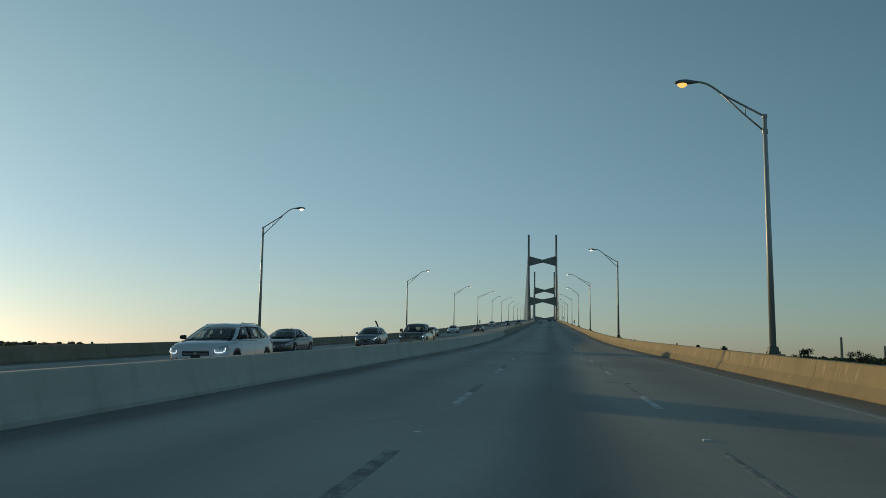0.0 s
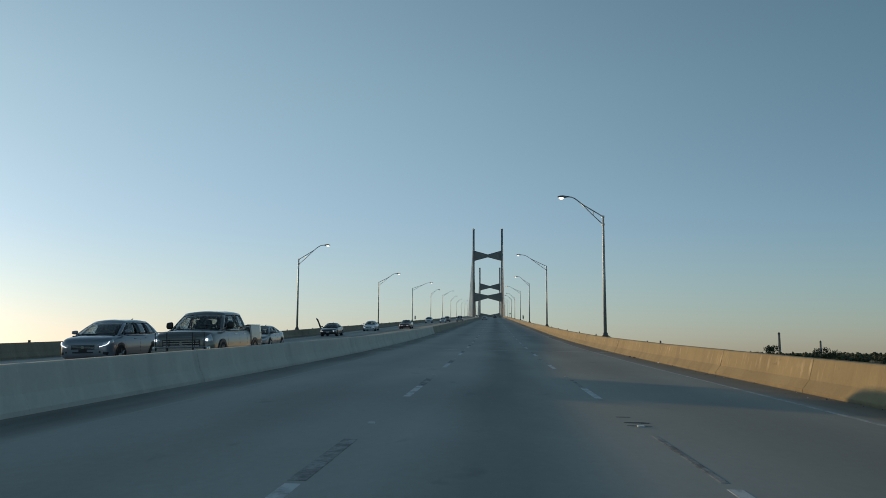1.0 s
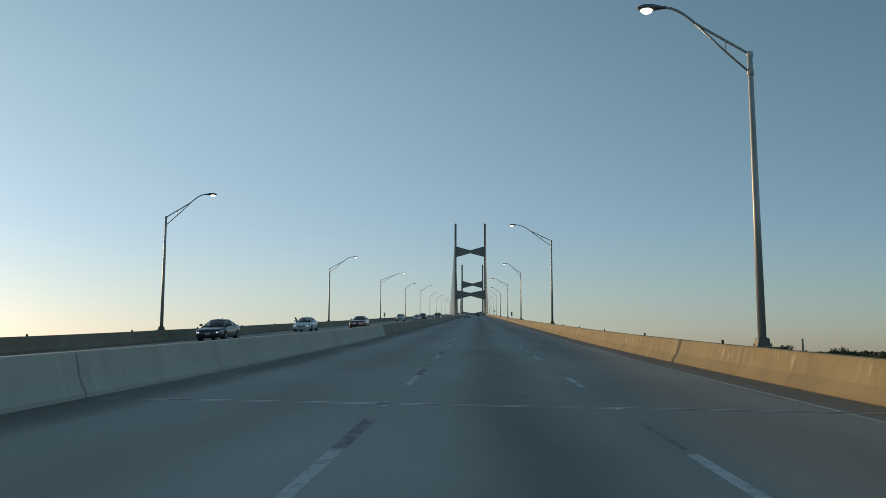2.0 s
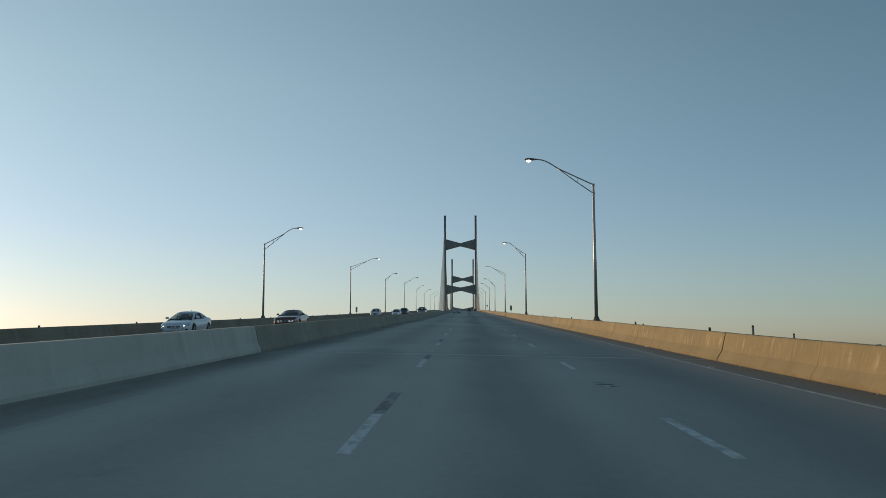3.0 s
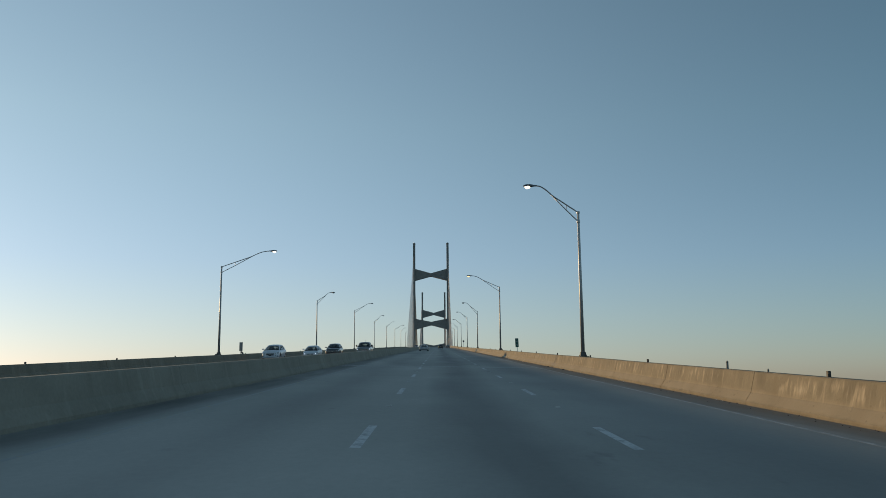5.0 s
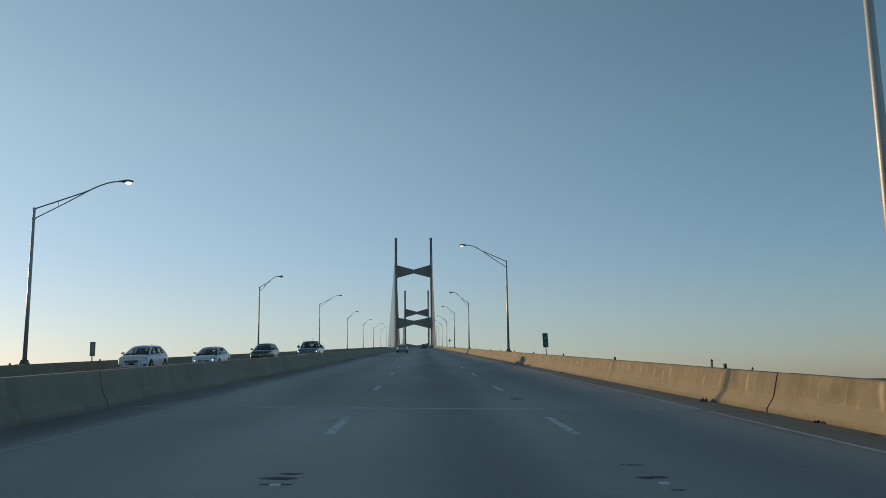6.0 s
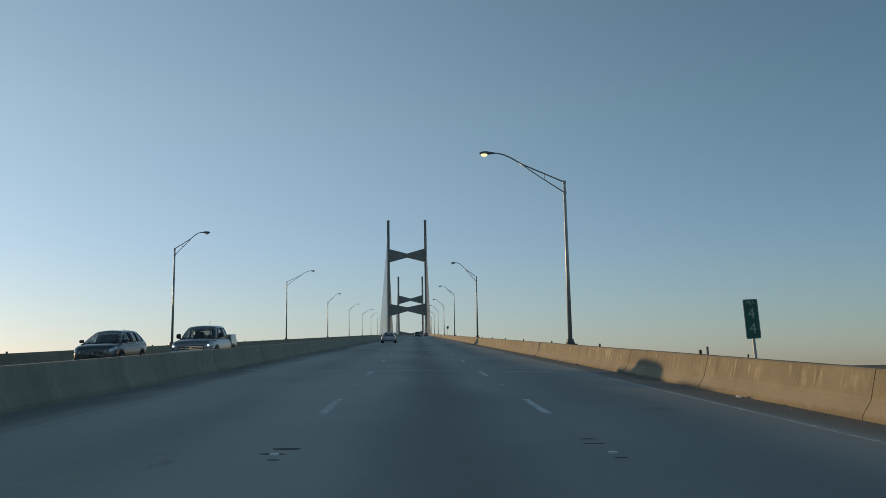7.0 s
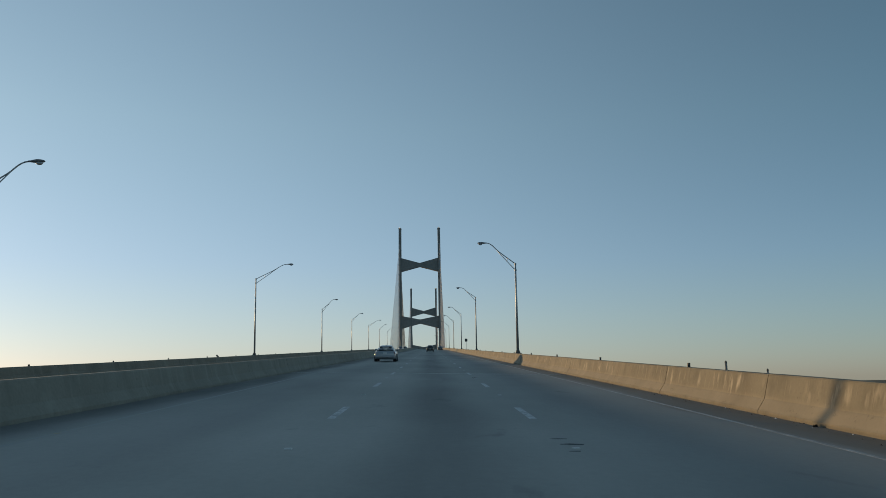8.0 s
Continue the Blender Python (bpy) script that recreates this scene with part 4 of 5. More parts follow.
KINDS = {
    # stations of the lower body: y, underside, top, half width
    # cabin: front and rear foot, front and rear of the roof, half width at foot and roof, height of belt and roof
    "sedan": dict(body=[(2.44, 0.36, 0.62, 0.50), (2.41, 0.28, 0.68, 0.66), (2.30, 0.22, 0.74, 0.80), (2.05, 0.20, 0.80, 0.89), (1.45, 0.19, 0.90, 0.915), (0.95, 0.19, 0.96, 0.92), (-0.8, 0.19, 0.99, 0.92), (-1.7, 0.20, 1.04, 0.90), (-2.15, 0.25, 1.05, 0.85), (-2.36, 0.34, 1.00, 0.77), (-2.44, 0.46, 0.88, 0.66)],
                  cabin=(1.30, -1.98, 0.30, -0.95, 0.83, 0.56, 0.93, 1.45), wheels=(1.42, -1.42, 0.33), pillars=(-0.28,), quarter=-1.15),
    "hatch": dict(body=[(2.17, 0.36, 0.64, 0.48), (2.14, 0.28, 0.71, 0.64), (2.03, 0.22, 0.78, 0.78), (1.80, 0.20, 0.86, 0.865), (1.25, 0.19, 0.94, 0.885), (0.85, 0.19, 0.98, 0.89), (-0.8, 0.19, 1.02, 0.89), (-1.6, 0.20, 1.07, 0.87), (-2.0, 0.25, 1.08, 0.83), (-2.15, 0.34, 1.00, 0.77), (-2.2, 0.45, 0.86, 0.68)],
                  cabin=(1.28, -2.05, 0.32, -1.30, 0.81, 0.58, 0.96, 1.50), wheels=(1.3, -1.3, 0.32), pillars=(-0.22,), quarter=-1.30),
    "liftback": dict(body=[(2.20, 0.34, 0.58, 0.48), (2.17, 0.27, 0.64, 0.64), (2.06, 0.21, 0.70, 0.78), (1.82, 0.19, 0.78, 0.87), (1.27, 0.18, 0.86, 0.90), (0.85, 0.18, 0.90, 0.905), (-0.8, 0.18, 0.93, 0.905), (-1.6, 0.19, 0.90, 0.89), (-2.0, 0.24, 0.86, 0.86), (-2.15, 0.32, 0.83, 0.82), (-2.22, 0.42, 0.76, 0.76)],
                     cabin=(1.25, -2.06, 0.25, -0.95, 0.82, 0.50, 0.84, 1.35), wheels=(1.32, -1.32, 0.32), pillars=(-0.30,), quarter=-1.15),
    "coupe": dict(body=[(2.48, 0.34, 0.68, 0.58), (2.45, 0.27, 0.76, 0.75), (2.34, 0.21, 0.84, 0.87), (2.05, 0.20, 0.90, 0.93), (1.45, 0.19, 0.96, 0.95), (0.95, 0.19, 0.99, 0.955), (-0.8, 0.19, 1.01, 0.955), (-1.7, 0.20, 1.06, 0.94), (-2.2, 0.25, 1.07, 0.89), (-2.42, 0.34, 1.03, 0.82), (-2.5, 0.46, 0.91, 0.72)],
                  cabin=(1.02, -1.90, 0.08, -0.92, 0.84, 0.59, 0.96, 1.43), wheels=(1.50, -1.47, 0.35), pillars=(-0.62,), quarter=-1.0),
    "suv": dict(body=[(2.38, 0.42, 0.80, 0.54), (2.35, 0.33, 0.90, 0.70), (2.25, 0.27, 0.97, 0.84), (2.02, 0.25, 1.02, 0.92), (1.4, 0.24, 1.09, 0.945), (1.0, 0.24, 1.11, 0.95), (-0.8, 0.24, 1.14, 0.95), (-1.8, 0.25, 1.18, 0.93), (-2.2, 0.30, 1.18, 0.89), (-2.33, 0.38, 1.09, 0.82), (-2.38, 0.48, 0.97, 0.74)],
                cabin=(1.46, -2.26, 0.42, -1.66, 0.87, 0.62, 1.07, 1.68), wheels=(1.40, -1.38, 0.37), pillars=(-0.20, -1.12), quarter=-1.80),
    "pickup": dict(body=[(2.94, 0.50, 0.92, 0.74), (2.91, 0.42, 1.04, 0.88), (2.80, 0.36, 1.11, 0.95), (2.60, 0.34, 1.15, 0.99), (1.9, 0.33, 1.20, 1.01), (1.3, 0.33, 1.22, 1.01), (-1.2, 0.33, 1.24, 1.01), (-1.32, 0.33, 1.33, 1.01), (-2.75, 0.36, 1.35, 1.00), (-2.88, 0.42, 1.35, 0.98), (-2.92, 0.50, 1.31, 0.95)],
                   cabin=(1.66, -1.26, 0.80, -1.06, 0.93, 0.72, 1.18, 1.88), wheels=(1.85, -1.85, 0.41), pillars=(-0.05,), quarter=-1.10),
}
# outline of half a section: share of the half width, share of the height
SECTION = [(0.84, 0.0), (0.95, 0.07), (0.985, 0.18), (1.0, 0.34), (1.0, 0.52), (0.985, 0.70), (0.955, 0.83), (0.90, 0.93), (0.80, 0.985), (0.60, 1.01), (0.30, 1.03)]


def body_at(st, y):
    """Underside, top and half width at y, by smooth monotone curves through the stations."""
    y = min(max(y, st[-1][0]), st[0][0])

    def slope_of(i, c):
        if i == 0 or i == len(st) - 1:
            return 0.0
        a = (st[i][c] - st[i - 1][c]) / (st[i][0] - st[i - 1][0])
        b = (st[i + 1][c] - st[i][c]) / (st[i + 1][0] - st[i][0])
        return 0.0 if a * b <= 0 else 2 * a * b / (a + b)

    for i in range(len(st) - 1):
        if st[i][0] >= y >= st[i + 1][0]:
            h = st[i + 1][0] - st[i][0]
            f = (y - st[i][0]) / h
            out = []
            for c in (1, 2, 3):
                p, q = st[i][c], st[i + 1][c]
                m, n = slope_of(i, c) * h, slope_of(i + 1, c) * h
                out.append(p * (2 * f**3 - 3 * f**2 + 1) + m * (f**3 - 2 * f**2 + f) + q * (3 * f**2 - 2 * f**3) + n * (f**3 - f**2))
            return out


def skin(st, y, f, sx=1):
    """A point of the body's side at y, at the share f of its height."""
    zl, zt, w = body_at(st, y)
    for (a, fa), (b, fb) in zip(SECTION, SECTION[1:]):
        if fa <= f <= fb:
            k = (f - fa) / (fb - fa)
            return Vector((sx * w * (a + k * (b - a)), y, zl + f * (zt - zl)))
    return Vector((sx * w * 0.3, y, zt))


def loft_body(st):
    ys = []
    for (y0, *_), (y1, *_) in zip(st, st[1:]):
        n = max(1, min(5, int((y0 - y1) / 0.12)))
        ys += [y0 + (y1 - y0) * i / n for i in range(n)]
    ys.append(st[-1][0])
    bm = bmesh.new()
    rows = []
    for y in ys:
        zl, zt, w = body_at(st, y)
        half = [(w * a, zl + f * (zt - zl)) for a, f in SECTION]
        rows.append([bm.verts.new((x, y, z)) for x, z in half + [(-x, z) for x, z in reversed(half)]])
    n = len(rows[0])
    for a, b in zip(rows, rows[1:]):
        for i in range(n):
            bm.faces.new((a[i], a[(i + 1) % n], b[(i + 1) % n], b[i]))
    bm.faces.new(rows[0]), bm.faces.new(rows[-1])
    return bm


def thick_sheet(grid, centre, t=0.012):
    """A sheet through rows of points, given thickness away from a centre."""
    bm = bmesh.new()
    out = [[bm.verts.new(p) for p in r] for r in grid]
    inn = [[bm.verts.new(Vector(p) + (Vector(centre) - Vector(p)).normalized() * t) for p in r] for r in grid]
    for g in (out, inn):
        for a, b in zip(g, g[1:]):
            for i in range(len(a) - 1):
                bm.faces.new((a[i], a[i + 1], b[i + 1], b[i]))
    for i in range(len(grid[0]) - 1):
        bm.faces.new((out[0][i], out[0][i + 1], inn[0][i + 1], inn[0][i]))
        bm.faces.new((out[-1][i], out[-1][i + 1], inn[-1][i + 1], inn[-1][i]))
    for j in range(len(grid) - 1):
        for i in (0, -1):
            bm.faces.new((out[j][i], out[j + 1][i], inn[j + 1][i], inn[j][i]))
    return bm


def skin_patch(st, y0, y1, f0, f1, sx, lift, cols=5, rows=3, taper=0.0):
    """A raised patch that follows the body's side; taper raises its lower edge towards y1."""
    grid = []
    for j in range(rows + 1):
        row = []
        for i in range(cols + 1):
            u, v = i / cols, j / rows
            lo = f0 + taper * u * (f1 - f0)
            p = skin(st, y0 + (y1 - y0) * u, lo + (f1 - lo) * v, sx)
            q = Vector((0, p.y - 0.6 if y0 > 0 else p.y + 0.6, p.z))
            row.append(p + (p - q).normalized() * lift)
        grid.append(row)
    return thick_sheet(grid, (0, y0 * 0.6, 0.6), 0.03)


def wheel(parent, x, y, r, tread=0.22):
    s = 1 if x > 0 else -1
    bm = bmesh.new()
    prof = [(-tread / 2, 0.70), (-tread / 2, 0.93), (-tread / 2 + 0.03, 1.0), (tread / 2 - 0.03, 1.0), (tread / 2, 0.93), (tread / 2, 0.70)]
    rings = [[bm.verts.new((x + a, y + r * k * math.cos(t), r + r * k * math.sin(t))) for t in [2 * math.pi * i / 20 for i in range(20)]] for a, k in prof]
    for a, b in zip(rings, rings[1:] + rings[:1]):
        for k in range(20):
            bm.faces.new((a[k], a[(k + 1) % 20], b[(k + 1) % 20], b[k]))
    w = part("wheel", bm, M_TYRE, parent, "black rubber tyre", smooth=True)
    bm = bmesh.new()
    xo = x + s * tread * 0.40
    add_tube(bm, [(x, y, r), (xo, y, r)], [r * 0.70, r * 0.16], 20)
    for k in range(5):
        t = 2 * math.pi * k / 5
        c, d = math.cos(t), math.sin(t)
        add_tube(bm, [(xo, y + c * r * 0.1, r + d * r * 0.1), (xo, y + c * r * 0.68, r + d * r * 0.68)], [0.05, 0.03], 6)
    part("rim", bm, M_RIM, w)


def between(a, b, n):
    return [a + (b - a) * i / n for i in range(n + 1)]


class Cabin:
    """Points of the glasshouse: a column index round it and a height v from the belt (0) to the roof's edge (1)."""

    def __init__(self, k):
        self.yf0, self.yr0, self.yf1, self.yr1, self.wb, self.wt, self.zb, self.zt = k["cabin"]
        self.side = [("a", 0.0)] + [("p", y) for y in k["pillars"]] + [("q", k["quarter"])]

    def width(self, v):
        return self.wb + (self.wt - self.wb) * v ** 1.35

    def z(self, v):
        return self.zb - 0.03 + (self.zt - 0.055 - self.zb + 0.03) * v

    def ends(self, v):
        return self.yf0 + (self.yf1 - self.yf0) * v ** 1.06, self.yr0 + (self.yr1 - self.yr0) * v ** 1.15

    def front(self, u, v):
        return Vector((u * self.width(v) * 0.93, self.ends(v)[0] + 0.11 * (1 - u * u), self.z(v) - v * v * (0.018 + 0.030 * u * u)))

    def rear(self, u, v):
        return Vector((u * self.width(v) * 0.93, self.ends(v)[1] - 0.10 * (1 - u * u), self.z(v) - v * v * (0.028 + 0.030 * u * u)))

    def flank(self, sx, y, v):
        yf, yr = self.ends(v)
        f = (y - yr) / (yf - yr)
        bow = 1.0 - 0.05 * abs(2 * f - 1) ** 3
        return Vector((sx * self.width(v) * bow, y, self.z(v) - v * v * (0.022 + 0.030 * (2 * f - 1) ** 2)))

    def corner(self, sx, back, v):
        """Where the flank starts behind the windscreen or ends before the rear window."""
        yf, yr = self.ends(v)
        return yr + 0.12 if back else yf - 0.10


def vehicle(kind, name, paint, m, label, group, lights=None, privacy=False, rails=False, guard=False):
    """lights: the headlight material; privacy: dark rear side glass; rails: roof rails; guard: bars before the grille."""
    k = KINDS[kind]
    st = k["body"]
    ob = empty(name, m, label, "pickup truck" if kind == "pickup" else "car", group)
    part("body", loft_body(st), paint, ob, smooth=True)
    c = Cabin(k)
    big = kind == "pickup"
    mid = Vector((0, (c.yf1 + c.yr1) / 2, (c.zb + c.zt) / 2))
    vs = [0.0, 0.2, 0.45, 0.7, 0.93]
    us = [-1, -0.75, -0.4, 0, 0.4, 0.75, 1]
    glass_u = [u * 0.97 for u in us]
    part("windscreen", thick_sheet([[c.front(u, v) for u in glass_u] for v in vs], mid, 0.006), M_SCREEN, ob, smooth=True)
    part("rear_window", thick_sheet([[c.rear(u * 0.93, v) for u in us] for v in [0.14, 0.3, 0.5, 0.7, 0.9]], mid, 0.006), M_PRIVACY if privacy else M_GLASS, ob, smooth=True)
    part("rear_panel", thick_sheet([[c.rear(u, v) for u in us] for v in (0.0, 0.13)], mid, 0.02), paint, ob, smooth=True)
    # roof: header band and crown, one skin
    rings = []
    for v, shrink, up in ((0.90, 1.0, 0.0), (0.97, 1.0, 0.004), (1.0, 0.985, 0.012), (1.0, 0.95, 0.028), (1.0, 0.86, 0.050), (1.0, 0.70, 0.068), (1.0, 0.4, 0.080)):
        loop = [c.front(u, v) for u in us] + [c.flank(1, y, v) for y in between(c.corner(1, 0, v), c.corner(1, 1, v), 4)]
        loop += [c.rear(-u, v) for u in us] + [c.flank(-1, y, v) for y in between(c.corner(1, 1, v), c.corner(1, 0, v), 4)]
        rings.append([Vector((p.x * shrink, mid.y + (p.y - mid.y) * (1 - (1 - shrink) * 0.75), p.z + up)) for p in loop])
    bm = bmesh.new()
    vr = [[bm.verts.new(p) for p in r] for r in rings]
    for a, b in zip(vr, vr[1:]):
        for i in range(len(a)):
            bm.faces.new((a[i], a[(i + 1) % len(a)], b[(i + 1) % len(a)], b[i]))
    bm.faces.new(vr[-1])
    part("roof", bm, paint, ob, smooth=True)
    for sx in (-1, 1):
        cols = [[c.flank(sx, c.corner(sx, 0, v), v) for v in vs]]
        part("front_pillar", thick_sheet([[c.front(sx * 0.95, v), c.front(sx, v), cols[0][i], c.flank(sx, c.corner(sx, 0, v) - 0.05, v)] for i, v in enumerate(vs)], mid, 0.05), paint, ob, smooth=True)
        marks = [None, *k["pillars"], k["quarter"]]
        for i, (y0, y1) in enumerate(zip(marks, marks[1:])):
            grid = []
            for v in (0.10, 0.3, 0.5, 0.7, 0.90):
                a = c.corner(sx, 0, v) - 0.05 if y0 is None else y0 - 0.035
                b = y1 + 0.035
                b = max(b, c.corner(sx, 1, v) + 0.14) if i == len(marks) - 2 else b
                b = min(b, a - 0.03)
                grid.append([c.flank(sx, a + (b - a) * s, v) + Vector((sx * -0.006, 0, 0)) for s in (0, 0.33, 0.67, 1)])
            part("side_window", thick_sheet(grid, mid, 0.006), M_PRIVACY if privacy and i > 0 else M_GLASS, ob, smooth=True)
        for y in k["pillars"]:
            part("window_pillar", thick_sheet([[c.flank(sx, y + d, v) for d in (0.04, -0.04)] for v in vs], mid, 0.04), M_TRIM, ob)
        grid = []
        for v in vs:
            a = max(k["quarter"] + 0.035, c.corner(sx, 1, v) + 0.14)
            grid.append([c.flank(sx, a, v), c.flank(sx, c.corner(sx, 1, v), v), c.rear(sx, v), c.rear(sx * 0.92, v)])
        part("rear_pillar", thick_sheet(grid, mid, 0.05), paint, ob, smooth=True)
        part("window_sill", thick_sheet([[c.flank(sx, c.corner(sx, 0, v) + (k["quarter"] - c.corner(sx, 0, v)) * s, v) + Vector((sx * 0.006, 0, 0)) for s in (0, 0.3, 0.6, 1)] for v in (0.0, 0.11)], mid, 0.02), paint, ob, smooth=True)
        # door joints and sill trim
        for y in (c.yf0 - 0.42, *k["pillars"][:1], k["quarter"] + 0.15):
            part("door_joint", skin_patch(st, y + 0.009, y - 0.009, 0.12, 0.90, sx, 0.003, 1, 5), M_TRIM, ob)
        part("sill_trim", skin_patch(st, k["wheels"][0] - 0.45, k["wheels"][1] + 0.45, 0.01, 0.12, sx, 0.006, 6, 1), M_TRIM, ob)
    part("interior", boxed((-c.wb * 0.90, c.yr0 + 0.25, c.zb - 0.06), (c.wb * 0.90, c.yf0 - 0.25, c.zb - 0.01)), M_TRIM, ob)
    part("dashboard", boxed((-c.wb * 0.85, c.yf0 - 0.75, c.zb - 0.02), (c.wb * 0.85, c.yf0 - 0.25, c.zb + 0.07), 0.03), M_TRIM, ob)
    part("steering_wheel", tube([(-0.38 + 0.17 * math.cos(t), c.yf0 - 0.85 + 0.05 * math.sin(t), c.zb + 0.04 + 0.16 * math.sin(t)) for t in [2 * math.pi * i / 14 for i in range(15)]], 0.014, 6), M_TRIM, ob)
    for y in (c.yf1 - 0.55, c.yf1 - (1.5 if big else 1.4)):
        for x in (-0.38, 0.38):
            part("seat", add_box(boxed((x - 0.23, y - 0.1, c.zb - 0.02), (x + 0.23, y + 0.03, c.zb + 0.24), 0.05), (x - 0.12, y - 0.09, c.zb + 0.22), (x + 0.12, y + 0.0, c.zb + 0.40), 0.035), M_SEAT, ob)
    part("rear_mirror", boxed((-0.11, c.yf1 + 0.02, c.zt - 0.21), (0.11, c.yf1 + 0.05, c.zt - 0.14), 0.01), M_TRIM, ob)
    # front
    fy = st[0][0]
    zl, zt, wf = body_at(st, fy)
    hf0, hf1 = (0.58, 0.86) if not big else (0.56, 0.90)
    for sx in (-1, 1):
        part("headlight", skin_patch(st, fy - 0.004, fy - (0.46 if not big else 0.22), hf0, hf1, sx, 0.012, 6, 3, 0.0 if big else 0.55), M_LAMPGLASS, ob, smooth=True)
        if lights and kind == "suv" and not rails:
            bar = [skin(st, fy - a, f, sx) + Vector((sx * 0.022, 0.028, 0)) for a, f in ((0.01, hf0 + 0.06), (0.08, hf0 + 0.10), (0.17, hf0 + 0.17), (0.21, hf0 + 0.24))]
            part("running_light", tube(bar, 0.013, 6), lights, ob, "glowing slanted running light")
        elif lights and kind == "suv":
            u = [skin(st, fy - a, f, sx) for a, f in ((0.015, hf1 - 0.02), (0.012, hf0 + 0.10), (0.02, hf0 + 0.03), (0.09, hf0 + 0.02), (0.16, hf0 + 0.06), (0.20, hf0 + 0.20))]
            u = [p + Vector((sx * 0.022, 0.028, 0)) for p in u]
            part("running_light", tube(u, 0.010, 6), lights, ob, "glowing U-shaped running light")
        elif lights and kind == "coupe":
            for xo in (0.30, 0.52):
                c0 = Vector((sx * xo, fy + 0.02, zl + 0.66 * (zt - zl)))
                part("light_ring", tube([c0 + Vector((0.062 * math.cos(q), 0, 0.062 * math.sin(q))) for q in [2 * math.pi * i / 14 for i in range(15)]], 0.004, 6), lights, ob, "glowing ring headlight")
        elif lights:
            p = skin(st, fy - 0.03, (hf0 + hf1) / 2, sx) + Vector((sx * -0.02, 0.025, 0))
            bm = bmesh.new()
            bmesh.ops.create_uvsphere(bm, u_segments=12, v_segments=8, radius=0.05 if big else 0.042)
            bm.transform(Matrix.Translation(p) @ Matrix.Diagonal((1.0, 0.6, 0.9, 1)))
            part("bulb", bm, lights, ob, "lit white headlight bulb", smooth=True)
        part("fog_lamp", skin_patch(st, fy - 0.01, fy - 0.16, 0.16, 0.30, sx, 0.01, 3, 2), M_TRIM, ob)
        yb = st[-1][0]
        part("tail_lamp", skin_patch(st, yb + 0.006, yb + 0.34, 0.66, 0.90, sx, 0.012, 5, 3, 0.2), M_TAIL, ob, smooth=True)
        ym = c.yf0 - 0.46
        mw, mh = (0.115, 0.125) if big else (0.105, 0.072)
        bm = bmesh.new()
        bmesh.ops.create_uvsphere(bm, u_segments=14, v_segments=10, radius=1.0)
        for vert in bm.verts:
            x, y, z = (math.copysign(abs(e) ** 0.6, e) for e in vert.co)
            vert.co = (sx * (c.wb + 0.135) + mw * x, ym + 0.075 * (y if y < 0 else y * 1.2), c.zb + 0.06 + mh + mh * z * (1.0 - 0.12 * sx * x))
        mir = part("mirror", bm, M_TRIM if big or rails else paint, ob, smooth=True)
        part("mirror_arm", tube([(sx * (c.wb - 0.02), ym, c.zb + 0.045), (sx * (c.wb + 0.10), ym, c.zb + 0.075)], [0.035, 0.025], 6), M_TRIM, mir)
        for y in ((c.yf0 + k["pillars"][0]) / 2 - 0.45, k["pillars"][0] - 0.62):
            if y > c.yr0 + 0.1:
                p = skin(st, y, 0.80, sx)
                part("door_handle", boxed((p.x - 0.02, y - 0.10, p.z - 0.018), (p.x + 0.02, y + 0.10, p.z + 0.018), 0.01), M_CHROME if big else paint, ob)
        for y in k["wheels"][:2]:
            w, r = body_at(st, y)[2], k["wheels"][2]
            part("wheel_arch", tube([(sx * (w - 0.25), y, r + 0.02), (sx * (w + (0.024 if big else 0.004)), y, r + 0.02)], r * 1.13, 24), M_TRIM, ob)
            wheel(ob, sx * (w - 0.085), y, r)
    h = zt - zl
    g0, g1 = zl + (0.42 if not big else 0.30) * h, zl + (0.84 if not big else 0.92) * h
    gw = wf * (0.78 if not big else 0.84)
    grille = part("grille", boxed((-gw, fy - 0.06, g0), (gw, fy + 0.012, g1), 0.012), M_TRIM, ob)
    for i in range(3):
        z = g0 + (g1 - g0) * (0.2 + 0.3 * i)
        part("slat", boxed((-gw * 0.95, fy, z - (0.020 if big else 0.007)), (gw * 0.95, fy + (0.03 if big else 0.018), z + (0.020 if big else 0.007)), 0.004), M_CHROME, grille)
    part("badge", tube([(0, fy + 0.006, (g0 + g1) / 2), (0, fy + 0.034, (g0 + g1) / 2)], 0.055, 12), M_CHROME, grille)
    part("air_intake", boxed((-gw * 0.9, fy - 0.10, zl + 0.03), (gw * 0.9, fy + 0.006, zl + 0.24 * h), 0.02), M_TRIM, ob)
    part("front_plate", boxed((-0.15, fy + 0.007, zl + 0.06), (0.15, fy + 0.014, zl + 0.20)), M_PLATE if kind in ("sedan", "hatch") else M_TRIM, ob)
    part("hood_joint", tube([(-c.wb * 0.9, c.yf0 + 0.14, body_at(st, c.yf0 + 0.14)[1] - 0.004), (0, c.yf0 + 0.24, body_at(st, c.yf0 + 0.24)[1] + 0.03), (c.wb * 0.9, c.yf0 + 0.14, body_at(st, c.yf0 + 0.14)[1] - 0.004)], 0.018, 6), M_TRIM, ob)
    for sx in (-1, 1):
        part("wiper", tube([(sx * 0.05 + 0.25, c.yf0 + 0.10, c.zb + 0.045), (sx * 0.05 - 0.30, c.yf0 + 0.02, c.zb + 0.075)], 0.01, 5), M_TRIM, ob)
    if big:
        part("bumper", boxed((-0.93, fy - 0.14, 0.44), (0.93, fy + 0.07, 0.66), 0.05), M_CHROME, ob)
